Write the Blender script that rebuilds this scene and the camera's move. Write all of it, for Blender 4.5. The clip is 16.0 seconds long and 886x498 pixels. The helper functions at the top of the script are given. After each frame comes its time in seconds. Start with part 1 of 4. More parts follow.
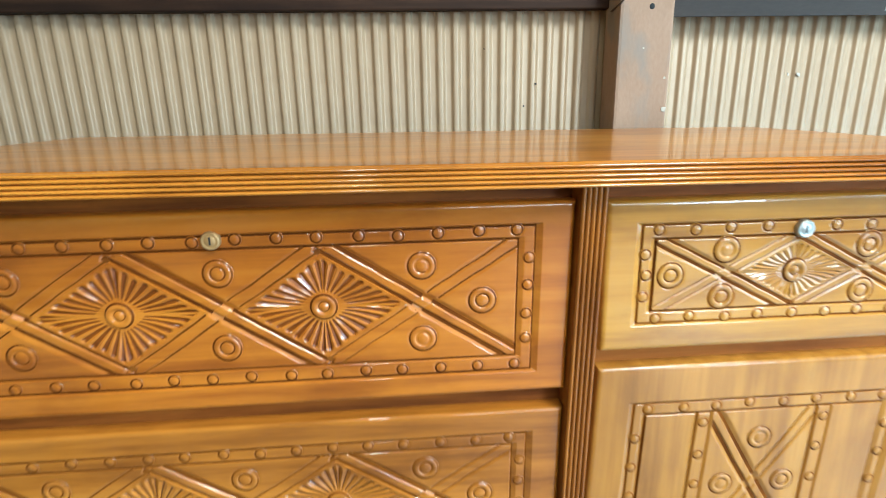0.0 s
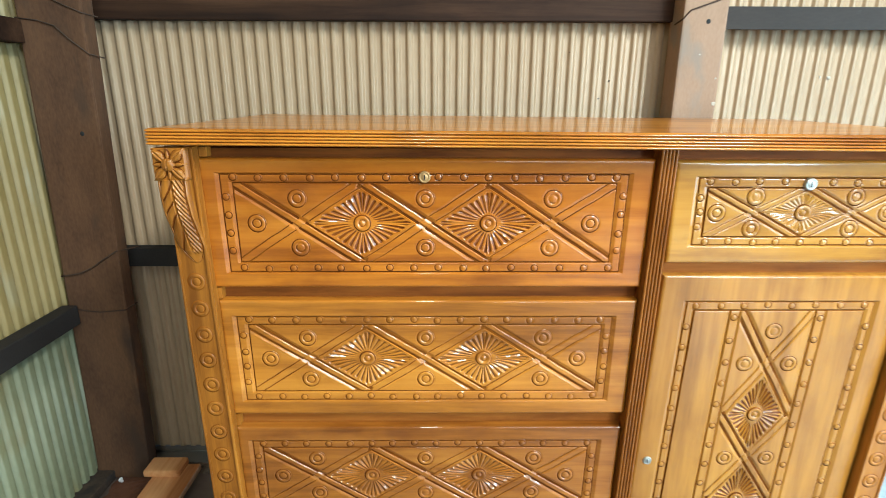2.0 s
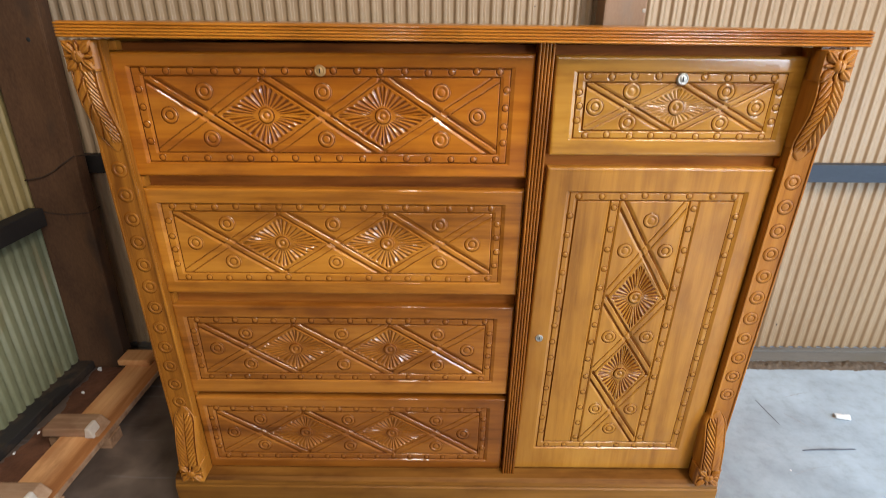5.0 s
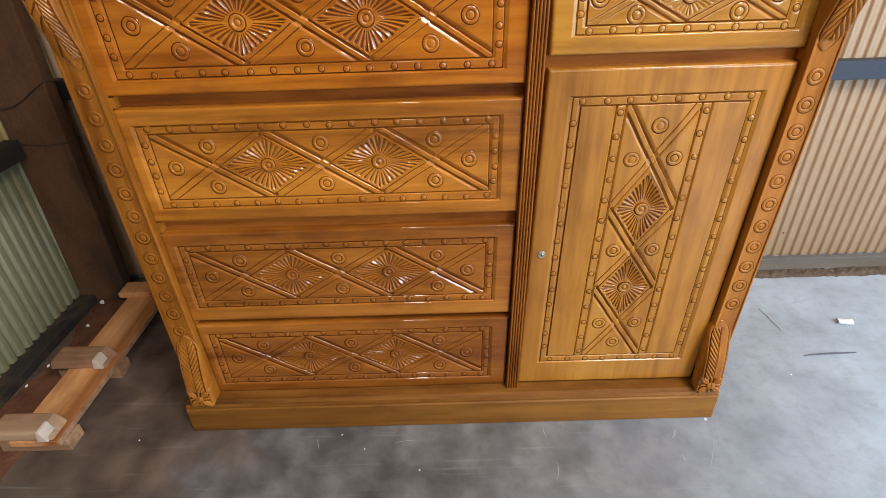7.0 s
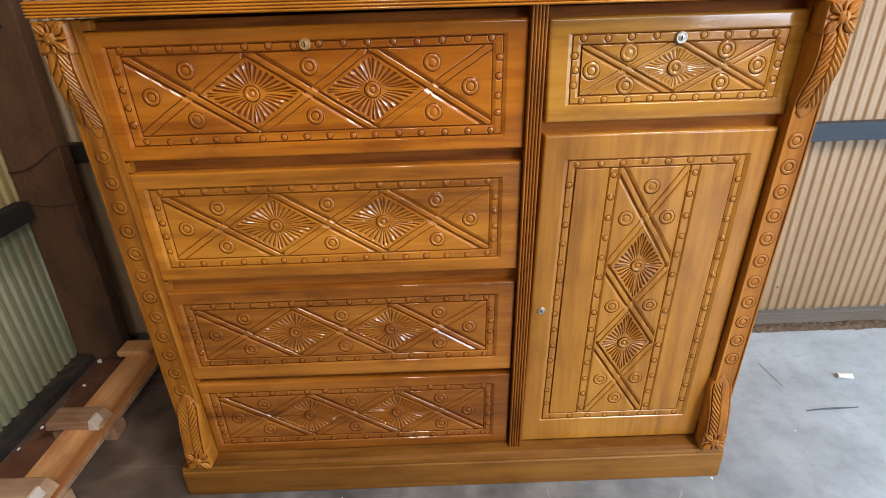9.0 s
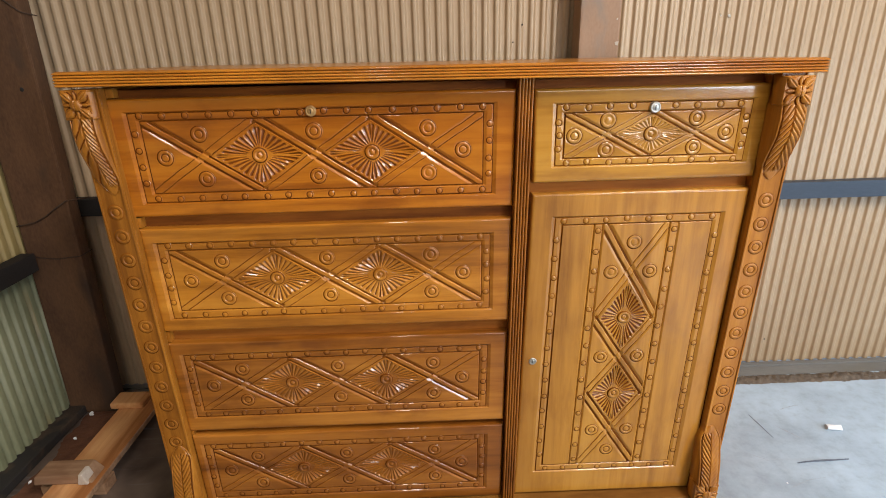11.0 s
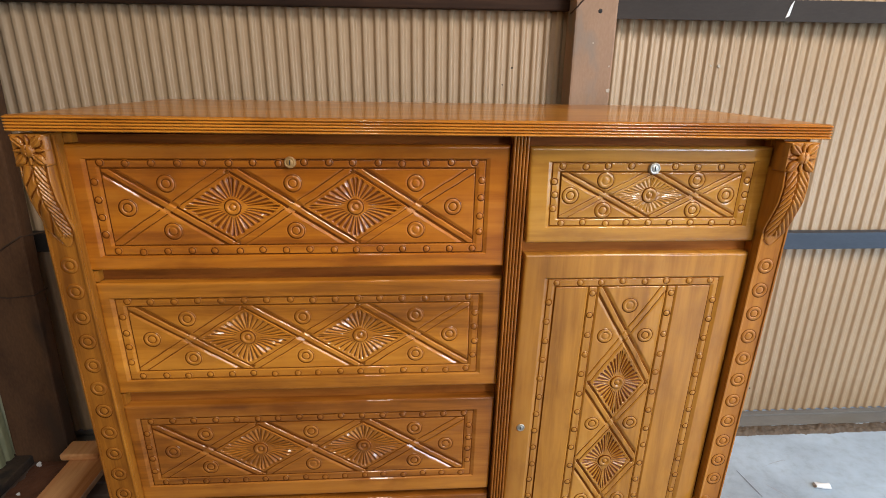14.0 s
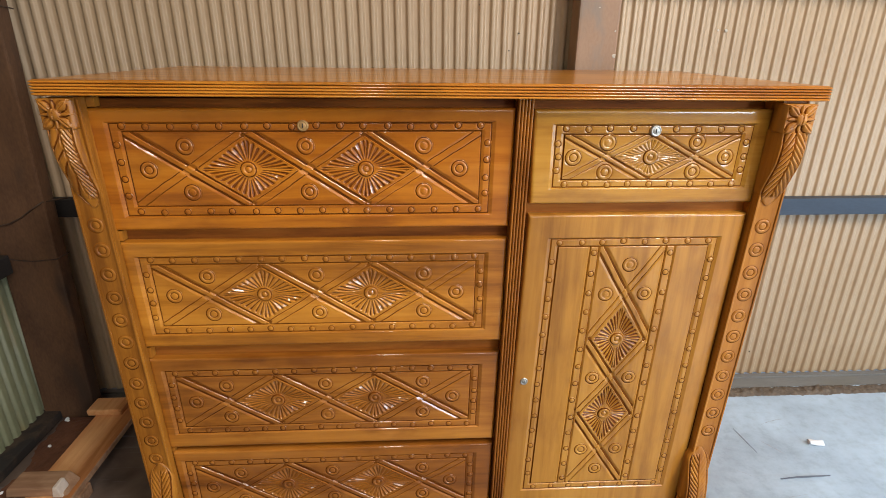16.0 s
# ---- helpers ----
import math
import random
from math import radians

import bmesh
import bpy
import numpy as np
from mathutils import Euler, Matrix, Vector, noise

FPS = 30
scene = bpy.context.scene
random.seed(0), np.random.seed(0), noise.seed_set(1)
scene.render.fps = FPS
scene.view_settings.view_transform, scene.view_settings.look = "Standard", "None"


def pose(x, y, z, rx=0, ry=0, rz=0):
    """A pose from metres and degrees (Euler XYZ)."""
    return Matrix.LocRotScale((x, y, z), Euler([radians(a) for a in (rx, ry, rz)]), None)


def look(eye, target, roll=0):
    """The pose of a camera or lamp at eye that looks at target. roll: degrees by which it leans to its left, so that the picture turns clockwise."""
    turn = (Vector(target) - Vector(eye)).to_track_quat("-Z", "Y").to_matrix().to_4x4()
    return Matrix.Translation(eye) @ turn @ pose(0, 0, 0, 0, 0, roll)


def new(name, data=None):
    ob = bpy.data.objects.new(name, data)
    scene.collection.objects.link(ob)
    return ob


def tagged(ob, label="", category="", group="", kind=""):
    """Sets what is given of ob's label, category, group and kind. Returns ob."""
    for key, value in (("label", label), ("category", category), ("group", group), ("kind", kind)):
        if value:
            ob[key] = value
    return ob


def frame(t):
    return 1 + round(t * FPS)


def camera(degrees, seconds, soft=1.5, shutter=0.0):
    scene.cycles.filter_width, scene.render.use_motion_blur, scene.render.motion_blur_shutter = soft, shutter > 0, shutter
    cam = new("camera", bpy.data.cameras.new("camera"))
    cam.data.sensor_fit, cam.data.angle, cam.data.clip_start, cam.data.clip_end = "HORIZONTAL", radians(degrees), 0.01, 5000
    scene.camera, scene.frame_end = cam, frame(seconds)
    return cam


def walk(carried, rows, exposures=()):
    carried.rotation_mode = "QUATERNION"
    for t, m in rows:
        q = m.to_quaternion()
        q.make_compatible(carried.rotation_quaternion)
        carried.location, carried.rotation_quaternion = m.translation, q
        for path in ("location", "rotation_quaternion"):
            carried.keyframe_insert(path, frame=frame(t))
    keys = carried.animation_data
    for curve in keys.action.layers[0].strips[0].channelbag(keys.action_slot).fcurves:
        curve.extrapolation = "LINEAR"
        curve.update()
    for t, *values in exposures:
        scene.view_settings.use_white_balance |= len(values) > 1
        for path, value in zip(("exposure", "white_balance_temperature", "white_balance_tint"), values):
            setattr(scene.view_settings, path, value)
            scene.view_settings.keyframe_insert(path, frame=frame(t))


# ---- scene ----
cam = camera(80.2, 16.0, soft=0.85, shutter=0.5)
PATH = [
    (0, (0.086, -0.505, 1.096), (0.222, 1.412, 0.56), -1.1),
    (0.5, (0.096, -0.6, 1.094), (0.207, 1.314, 0.524), -0.3),
    (1, (0.077, -0.65, 1.087), (0.098, 1.267, 0.518), -0.8),
    (1.5, (-0.006, -0.723, 1.091), (-0.021, 1.196, 0.526), -0.5),
    (2, (-0.081, -0.812, 1.095), (-0.062, 1.107, 0.53), 0.2),
    (2.5, (-0.07, -0.85, 1.088), (0.025, 1.063, 0.513), 0.8),
    (3, (0.002, -0.872, 1.087), (0.086, 1.039, 0.502), 0.9),
    (3.5, (0.057, -0.879, 1.08), (0.14, 1.024, 0.471), 1.0),
    (4, (0.089, -0.896, 1.072), (0.123, 0.995, 0.424), 0.7),
    (4.5, (0.098, -0.915, 1.064), (0.097, 0.959, 0.363), 0.3),
    (5, (0.108, -0.918, 1.05), (0.1, 0.916, 0.252), 0.3),
    (5.2, (0.112, -0.915, 1.041), (0.097, 0.901, 0.203), 0.1),
    (7.3, (0.116, -0.874, 1.02), (0.102, 0.821, -0.042), -2.3),
    (7.5, (0.114, -0.869, 1.019), (0.102, 0.842, -0.016), -2.4),
    (8, (0.114, -0.867, 1.026), (0.104, 0.876, 0.045), -2.3),
    (8.5, (0.109, -0.883, 1.034), (0.1, 0.889, 0.106), -2.1),
    (9, (0.105, -0.901, 1.038), (0.109, 0.897, 0.164), -2.0),
    (11.3, (0.104, -0.945, 1.069), (0.139, 0.94, 0.403), -1.5),
    (11.5, (0.105, -0.943, 1.08), (0.136, 0.948, 0.432), -1.5),
    (12, (0.092, -0.935, 1.103), (0.164, 0.963, 0.474), -0.9),
    (12.5, (0.094, -0.929, 1.114), (0.2, 0.973, 0.506), 0.0),
    (13, (0.094, -0.91, 1.115), (0.208, 0.993, 0.513), 0.4),
    (13.5, (0.093, -0.883, 1.113), (0.212, 1.022, 0.514), 0.5),
    (14, (0.091, -0.86, 1.106), (0.212, 1.036, 0.482), 0.6),
    (14.5, (0.096, -0.847, 1.102), (0.217, 1.028, 0.415), 0.7),
    (15, (0.098, -0.861, 1.097), (0.216, 1.002, 0.38), 0.7),
    (15.5, (0.094, -0.884, 1.098), (0.197, 0.978, 0.375), 0.6),
    (16, (0.089, -0.904, 1.098), (0.181, 0.959, 0.376), 0.3),
]
walk(cam, [(t, look(eye, target, roll)) for t, eye, target, roll in PATH], [
    (0, 0.68, 4950, -7), (0.5, 0.80, 4800, -8), (1.5, 0.82, 4900, -7), (2, 0.78, 5250, -6), (2.5, 0.56, 5600, 2), (3, 0.37, 5850, 3), (3.5, 0.35, 5850, 3), (4, 0.53, 5850, 3), (4.5, 0.35, 5950, 6),
    (5, 0.09, 6150, 12), (7.5, 0.01, 6250, 15), (9, -0.01, 6250, 14), (11.5, 0.07, 6200, 12), (12.5, -0.05, 6150, 12), (14, -0.05, 6200, 13), (14.5, -0.07, 6180, 12), (15, 0.08, 6100, 11), (16, 0.10, 6100, 11)])

# ---- light ----
world = bpy.data.worlds.new("sky")
scene.world = world
world.use_nodes = True
wn = world.node_tree.nodes
sky = wn.new("ShaderNodeTexSky")
sky.sky_type, sky.sun_disc = "NISHITA", False
sky.sun_elevation, sky.sun_rotation = radians(50), radians(150)
world.node_tree.links.new(sky.outputs[0], wn["Background"].inputs[0])
wn["Background"].inputs[1].default_value = 0.12


def daylight(name, eye, target, w, h, watts, colour):
    """Skylight standing in an opening of the shed."""
    data = bpy.data.lights.new(name, "AREA")
    data.shape, data.size, data.size_y = "RECTANGLE", w, h
    data.energy, data.color = watts, colour
    ob = new(name, data)
    ob.matrix_world = look(eye, target)
    return ob


daylight("roof_skylight_near", (-0.15, -2.0, 2.88), (-0.15, -2.0, 0), 0.14, 1.4, 18, (1.0, 0.88, 0.72))
daylight("roof_skylight_far", (1.58, -1.65, 2.88), (1.58, -1.65, 0), 0.60, 1.6, 112, (1.0, 0.89, 0.74))
daylight("skylight_side_window", (2.52, -3.38, 1.25), (0.6, 0, 0.8), 0.76, 1.0, 46, (0.84, 0.92, 1.0))
daylight("skylight_shop_front", (1.45, -4.17, 2.20), (0.3, 0, 1.0), 1.9, 0.7, 36, (1.0, 0.92, 0.82))
daylight("skylight_side_opening", (2.50, -0.93, 0.98), (1.0, -0.45, -0.1), 1.4, 1.65, 30, (0.62, 0.84, 1.0))

# ---- materials ----


def nodes_of(name):
    mat = bpy.data.materials.new(name)
    mat.use_nodes = True
    nt = mat.node_tree
    return mat, nt, nt.nodes, nt.links, nt.nodes["Principled BSDF"]


def ramp(n, stops):
    r = n.new("ShaderNodeValToRGB")
    while len(r.color_ramp.elements) < len(stops):
        r.color_ramp.elements.new(0.5)
    for e, (p, c) in zip(r.color_ramp.elements, stops):
        e.position, e.color = p, (*c, 1)
    return r


def wood(name, dark, mid, light, axis="X", rough=0.32, coat=0.9, scale=1.0, streak=0.55, coat_rough=0.05, spec=0.2, clouds=0.6):
    """Varnished timber; the grain runs along the axis."""
    mat, nt, n, l, b = nodes_of(name)
    tc, mp, add = n.new("ShaderNodeNewGeometry"), n.new("ShaderNodeMapping"), n.new("ShaderNodeVectorMath")
    long, wide = 1.6 * scale, 26.0 * scale
    mp.inputs["Scale"].default_value = {"X": (long, wide, wide), "Y": (wide, long, wide), "Z": (wide, wide, long)}[axis]
    add.inputs[1].default_value = (len(name) * 1.7, len(name) * 0.9, 3.1)
    l.new(tc.outputs["Position"], mp.inputs["Vector"])
    l.new(mp.outputs[0], add.inputs[0])
    fine = n.new("ShaderNodeTexNoise")
    fine.inputs["Scale"].default_value, fine.inputs["Detail"].default_value, fine.inputs["Roughness"].default_value = 2.6, 8, 0.62
    fine.inputs["Distortion"].default_value = 0.35
    broad = n.new("ShaderNodeTexNoise")
    broad.inputs["Scale"].default_value, broad.inputs["Detail"].default_value = 0.42, 3
    broad.inputs["Distortion"].default_value = 0.8
    blotch = n.new("ShaderNodeTexNoise")
    blotch.inputs["Scale"].default_value, blotch.inputs["Detail"].default_value = 0.13, 4
    l.new(add.outputs[0], fine.inputs["Vector"])
    l.new(add.outputs[0], broad.inputs["Vector"])
    l.new(add.outputs[0], blotch.inputs["Vector"])
    mix = n.new("ShaderNodeMix")
    mix.inputs[0].default_value = streak
    l.new(fine.outputs[0], mix.inputs[2])
    l.new(broad.outputs[0], mix.inputs[3])
    cr = ramp(n, [(0.35, dark), (0.49, mid), (0.64, light)])
    l.new(mix.outputs[0], cr.inputs[0])
    bl = ramp(n, [(0.30, (0.50, 0.40, 0.34)), (0.52, (1, 1, 1)), (0.75, (1.16, 1.20, 1.15))])
    l.new(blotch.outputs[0], bl.inputs[0])
    mul = n.new("ShaderNodeMix")
    mul.data_type, mul.blend_type = "RGBA", "MULTIPLY"
    mul.inputs[0].default_value = 0.9
    l.new(cr.outputs[0], mul.inputs[6])
    l.new(bl.outputs[0], mul.inputs[7])
    marks = n.new("ShaderNodeTexNoise")
    marks.inputs["Scale"].default_value, marks.inputs["Detail"].default_value, marks.inputs["Distortion"].default_value = 0.55, 6, 0.5
    marks.inputs["Roughness"].default_value = 0.65
    l.new(add.outputs[0], marks.inputs["Vector"])
    cloud = n.new("ShaderNodeTexNoise")
    cloud.inputs["Scale"].default_value, cloud.inputs["Detail"].default_value, cloud.inputs["Roughness"].default_value = 1.0, 5, 0.6
    cm = n.new("ShaderNodeMapping")
    cm.inputs["Scale"].default_value = {"X": (6, 13, 13), "Y": (13, 6, 13), "Z": (13, 13, 6)}[axis]
    cm.inputs["Location"].default_value = (len(name) * 0.37, 1.9, 0.6)
    l.new(tc.outputs["Position"], cm.inputs["Vector"])
    l.new(cm.outputs[0], cloud.inputs["Vector"])
    cl = ramp(n, [(0.34, (0.56, 0.47, 0.42)), (0.48, (0.96, 0.95, 0.94)), (0.66, (1.14, 1.16, 1.12))])
    l.new(cloud.outputs[0], cl.inputs[0])
    soft = n.new("ShaderNodeMix")
    soft.data_type, soft.blend_type = "RGBA", "MULTIPLY"
    soft.inputs[0].default_value = clouds
    l.new(mul.outputs[2], soft.inputs[6])
    l.new(cl.outputs[0], soft.inputs[7])
    mk = ramp(n, [(0.55, (1, 1, 1)), (0.66, (0.72, 0.66, 0.60)), (0.76, (0.42, 0.36, 0.32))])
    l.new(marks.outputs[0], mk.inputs[0])
    age = n.new("ShaderNodeMix")
    age.data_type, age.blend_type = "RGBA", "MULTIPLY"
    age.inputs[0].default_value = 0.62
    l.new(soft.outputs[2], age.inputs[6])
    l.new(mk.outputs[0], age.inputs[7])
    l.new(age.outputs[2], b.inputs["Base Color"])
    b.inputs["Roughness"].default_value = rough
    b.inputs["Specular IOR Level"].default_value = spec
    b.inputs["Coat Weight"].default_value = coat
    b.inputs["Coat Roughness"].default_value = coat_rough
    b.inputs["Coat IOR"].default_value = 1.5
    bump = n.new("ShaderNodeBump")
    bump.inputs["Strength"].default_value, bump.inputs["Distance"].default_value = 0.12, 0.001
    l.new(fine.outputs[0], bump.inputs["Height"])
    l.new(bump.outputs[0], b.inputs["Normal"])
    wav = n.new("ShaderNodeTexNoise")
    wav.inputs["Scale"].default_value, wav.inputs["Detail"].default_value = 60, 2
    l.new(tc.outputs["Position"], wav.inputs["Vector"])
    cb = n.new("ShaderNodeBump")
    cb.inputs["Strength"].default_value, cb.inputs["Distance"].default_value = 0.12, 0.0010
    l.new(wav.outputs[0], cb.inputs["Height"])
    l.new(cb.outputs[0], b.inputs["Coat Normal"])
    return mat


def surface(name, a, c, scale=6.0, rough=0.7, metal=0.0, bump=0.2, spots=None, stretch=(1, 1, 1), spot_scale=14, spot_at=0.68, dist=0.004):
    """A worn plain surface: two tones, grain and blotches."""
    mat, nt, n, l, b = nodes_of(name)
    tc, mp = n.new("ShaderNodeTexCoord"), n.new("ShaderNodeMapping")
    mp.inputs["Scale"].default_value = stretch
    l.new(tc.outputs["Object"], mp.inputs["Vector"])
    big, small = n.new("ShaderNodeTexNoise"), n.new("ShaderNodeTexNoise")
    big.inputs["Scale"].default_value, big.inputs["Detail"].default_value = scale, 6
    big.inputs["Roughness"].default_value = 0.6
    small.inputs["Scale"].default_value, small.inputs["Detail"].default_value = scale * 22, 4
    l.new(mp.outputs[0], big.inputs["Vector"])
    l.new(mp.outputs[0], small.inputs["Vector"])
    mix = n.new("ShaderNodeMix")
    mix.inputs[0].default_value = 0.3
    l.new(big.outputs[0], mix.inputs[2])
    l.new(small.outputs[0], mix.inputs[3])
    cr = ramp(n, [(0.34, a), (0.66, c)])
    l.new(mix.outputs[0], cr.inputs[0])
    out = cr.outputs[0]
    if spots:
        sp = n.new("ShaderNodeTexNoise")
        sp.inputs["Scale"].default_value, sp.inputs["Detail"].default_value = spot_scale, 5
        l.new(mp.outputs[0], sp.inputs["Vector"])
        k = ramp(n, [(spot_at - 0.06, (0, 0, 0)), (spot_at + 0.06, (1, 1, 1))])
        l.new(sp.outputs[0], k.inputs[0])
        m = n.new("ShaderNodeMix")
        m.data_type = "RGBA"
        m.inputs[7].default_value = (*spots, 1)
        l.new(k.outputs[0], m.inputs[0])
        l.new(out, m.inputs[6])
        out = m.outputs[2]
    l.new(out, b.inputs["Base Color"])
    b.inputs["Roughness"].default_value, b.inputs["Metallic"].default_value = rough, metal
    bp = n.new("ShaderNodeBump")
    bp.inputs["Strength"].default_value, bp.inputs["Distance"].default_value = bump, dist
    l.new(mix.outputs[0], bp.inputs["Height"])
    l.new(bp.outputs[0], b.inputs["Normal"])
    return mat


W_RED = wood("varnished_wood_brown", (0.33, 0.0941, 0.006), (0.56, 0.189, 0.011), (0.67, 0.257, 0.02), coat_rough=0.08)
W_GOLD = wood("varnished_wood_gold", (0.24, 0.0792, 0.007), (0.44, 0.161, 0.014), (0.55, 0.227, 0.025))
W_PALE = wood("varnished_wood_pale", (0.42, 0.185, 0.020), (0.63, 0.315, 0.036), (0.72, 0.395, 0.062), coat_rough=0.1)
W_DOOR = wood("varnished_wood_upright", (0.25, 0.098, 0.011), (0.40, 0.172, 0.021), (0.48, 0.230, 0.038), axis="Z", scale=0.8, clouds=0.45, coat=0.6, coat_rough=0.13)
W_POST = wood("varnished_wood_pilaster", (0.20, 0.066, 0.007), (0.39, 0.148, 0.016), (0.49, 0.205, 0.026), axis="Z", coat=0.3, coat_rough=0.16)
W_TOP = wood("varnished_wood_top", (0.36, 0.115, 0.010), (0.54, 0.205, 0.020), (0.62, 0.270, 0.034), coat=0.5, coat_rough=0.13)
W_REED = wood("stained_wood_reeds", (0.28, 0.094, 0.009), (0.50, 0.190, 0.021), (0.62, 0.262, 0.036), axis="Z", coat=0.4, coat_rough=0.12)
# Frame behind the drawer gaps: their shade is put into this red-brown.
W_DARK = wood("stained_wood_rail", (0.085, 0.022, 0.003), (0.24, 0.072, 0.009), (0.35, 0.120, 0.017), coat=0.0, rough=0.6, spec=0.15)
# Plinth's upper faces: dimmer light there is put into this darker olive.
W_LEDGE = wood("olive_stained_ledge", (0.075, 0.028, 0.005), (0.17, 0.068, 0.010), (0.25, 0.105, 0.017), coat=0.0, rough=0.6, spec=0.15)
# Carved lines: stain, darkened and widened so it carries the cuts' shade too.
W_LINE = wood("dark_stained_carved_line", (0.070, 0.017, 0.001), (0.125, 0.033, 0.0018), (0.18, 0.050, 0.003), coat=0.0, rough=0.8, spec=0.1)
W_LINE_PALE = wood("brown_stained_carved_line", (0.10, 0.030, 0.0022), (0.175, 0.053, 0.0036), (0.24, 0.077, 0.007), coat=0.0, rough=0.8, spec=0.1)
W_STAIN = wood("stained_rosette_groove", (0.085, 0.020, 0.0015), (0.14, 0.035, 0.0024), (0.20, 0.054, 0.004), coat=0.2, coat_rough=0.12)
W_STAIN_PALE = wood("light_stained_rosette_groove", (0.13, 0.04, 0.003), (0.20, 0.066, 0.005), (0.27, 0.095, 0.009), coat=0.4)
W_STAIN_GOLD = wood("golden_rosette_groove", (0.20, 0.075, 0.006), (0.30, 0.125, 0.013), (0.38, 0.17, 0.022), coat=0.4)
# Lower drawers' woods, deepened to carry the dimmer light near the floor.
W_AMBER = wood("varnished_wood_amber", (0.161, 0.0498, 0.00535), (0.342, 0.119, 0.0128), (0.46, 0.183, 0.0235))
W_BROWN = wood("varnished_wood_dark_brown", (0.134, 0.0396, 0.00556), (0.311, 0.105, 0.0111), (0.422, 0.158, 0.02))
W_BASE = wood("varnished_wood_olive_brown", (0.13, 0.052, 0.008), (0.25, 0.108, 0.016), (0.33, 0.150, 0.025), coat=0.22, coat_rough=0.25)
W_RAW = wood("raw_plank", (0.40, 0.165, 0.055), (0.60, 0.280, 0.105), (0.70, 0.375, 0.165), axis="Y", rough=0.75, coat=0.0)
W_BLOCK = wood("raw_block", (0.29, 0.165, 0.090), (0.41, 0.255, 0.152), (0.50, 0.345, 0.225), rough=0.8, coat=0.0)
W_OLD = wood("old_beam", (0.014, 0.006, 0.003), (0.030, 0.013, 0.006), (0.058, 0.027, 0.013), rough=0.7, coat=0.0)
SHEET = surface("cream_painted_sheet", (0.325, 0.225, 0.132), (0.398, 0.288, 0.177), 3.0, 0.42, 0.0, 0.05, (0.30, 0.21, 0.12), (1, 1, 0.5), 30, 0.74)
SHEET_GREEN = surface("mint_green_sheet", (0.165, 0.172, 0.092), (0.255, 0.262, 0.155), 5.0, 0.5, 0.0, 0.08, (0.20, 0.165, 0.07), (1, 1, 0.35), 8, 0.58)
SHEET_OLIVE = surface("yellowed_sheet", (0.25, 0.180, 0.060), (0.36, 0.275, 0.115), 4.0, 0.5, 0.0, 0.08, (0.34, 0.30, 0.18), (1, 1, 0.3), 9, 0.60)


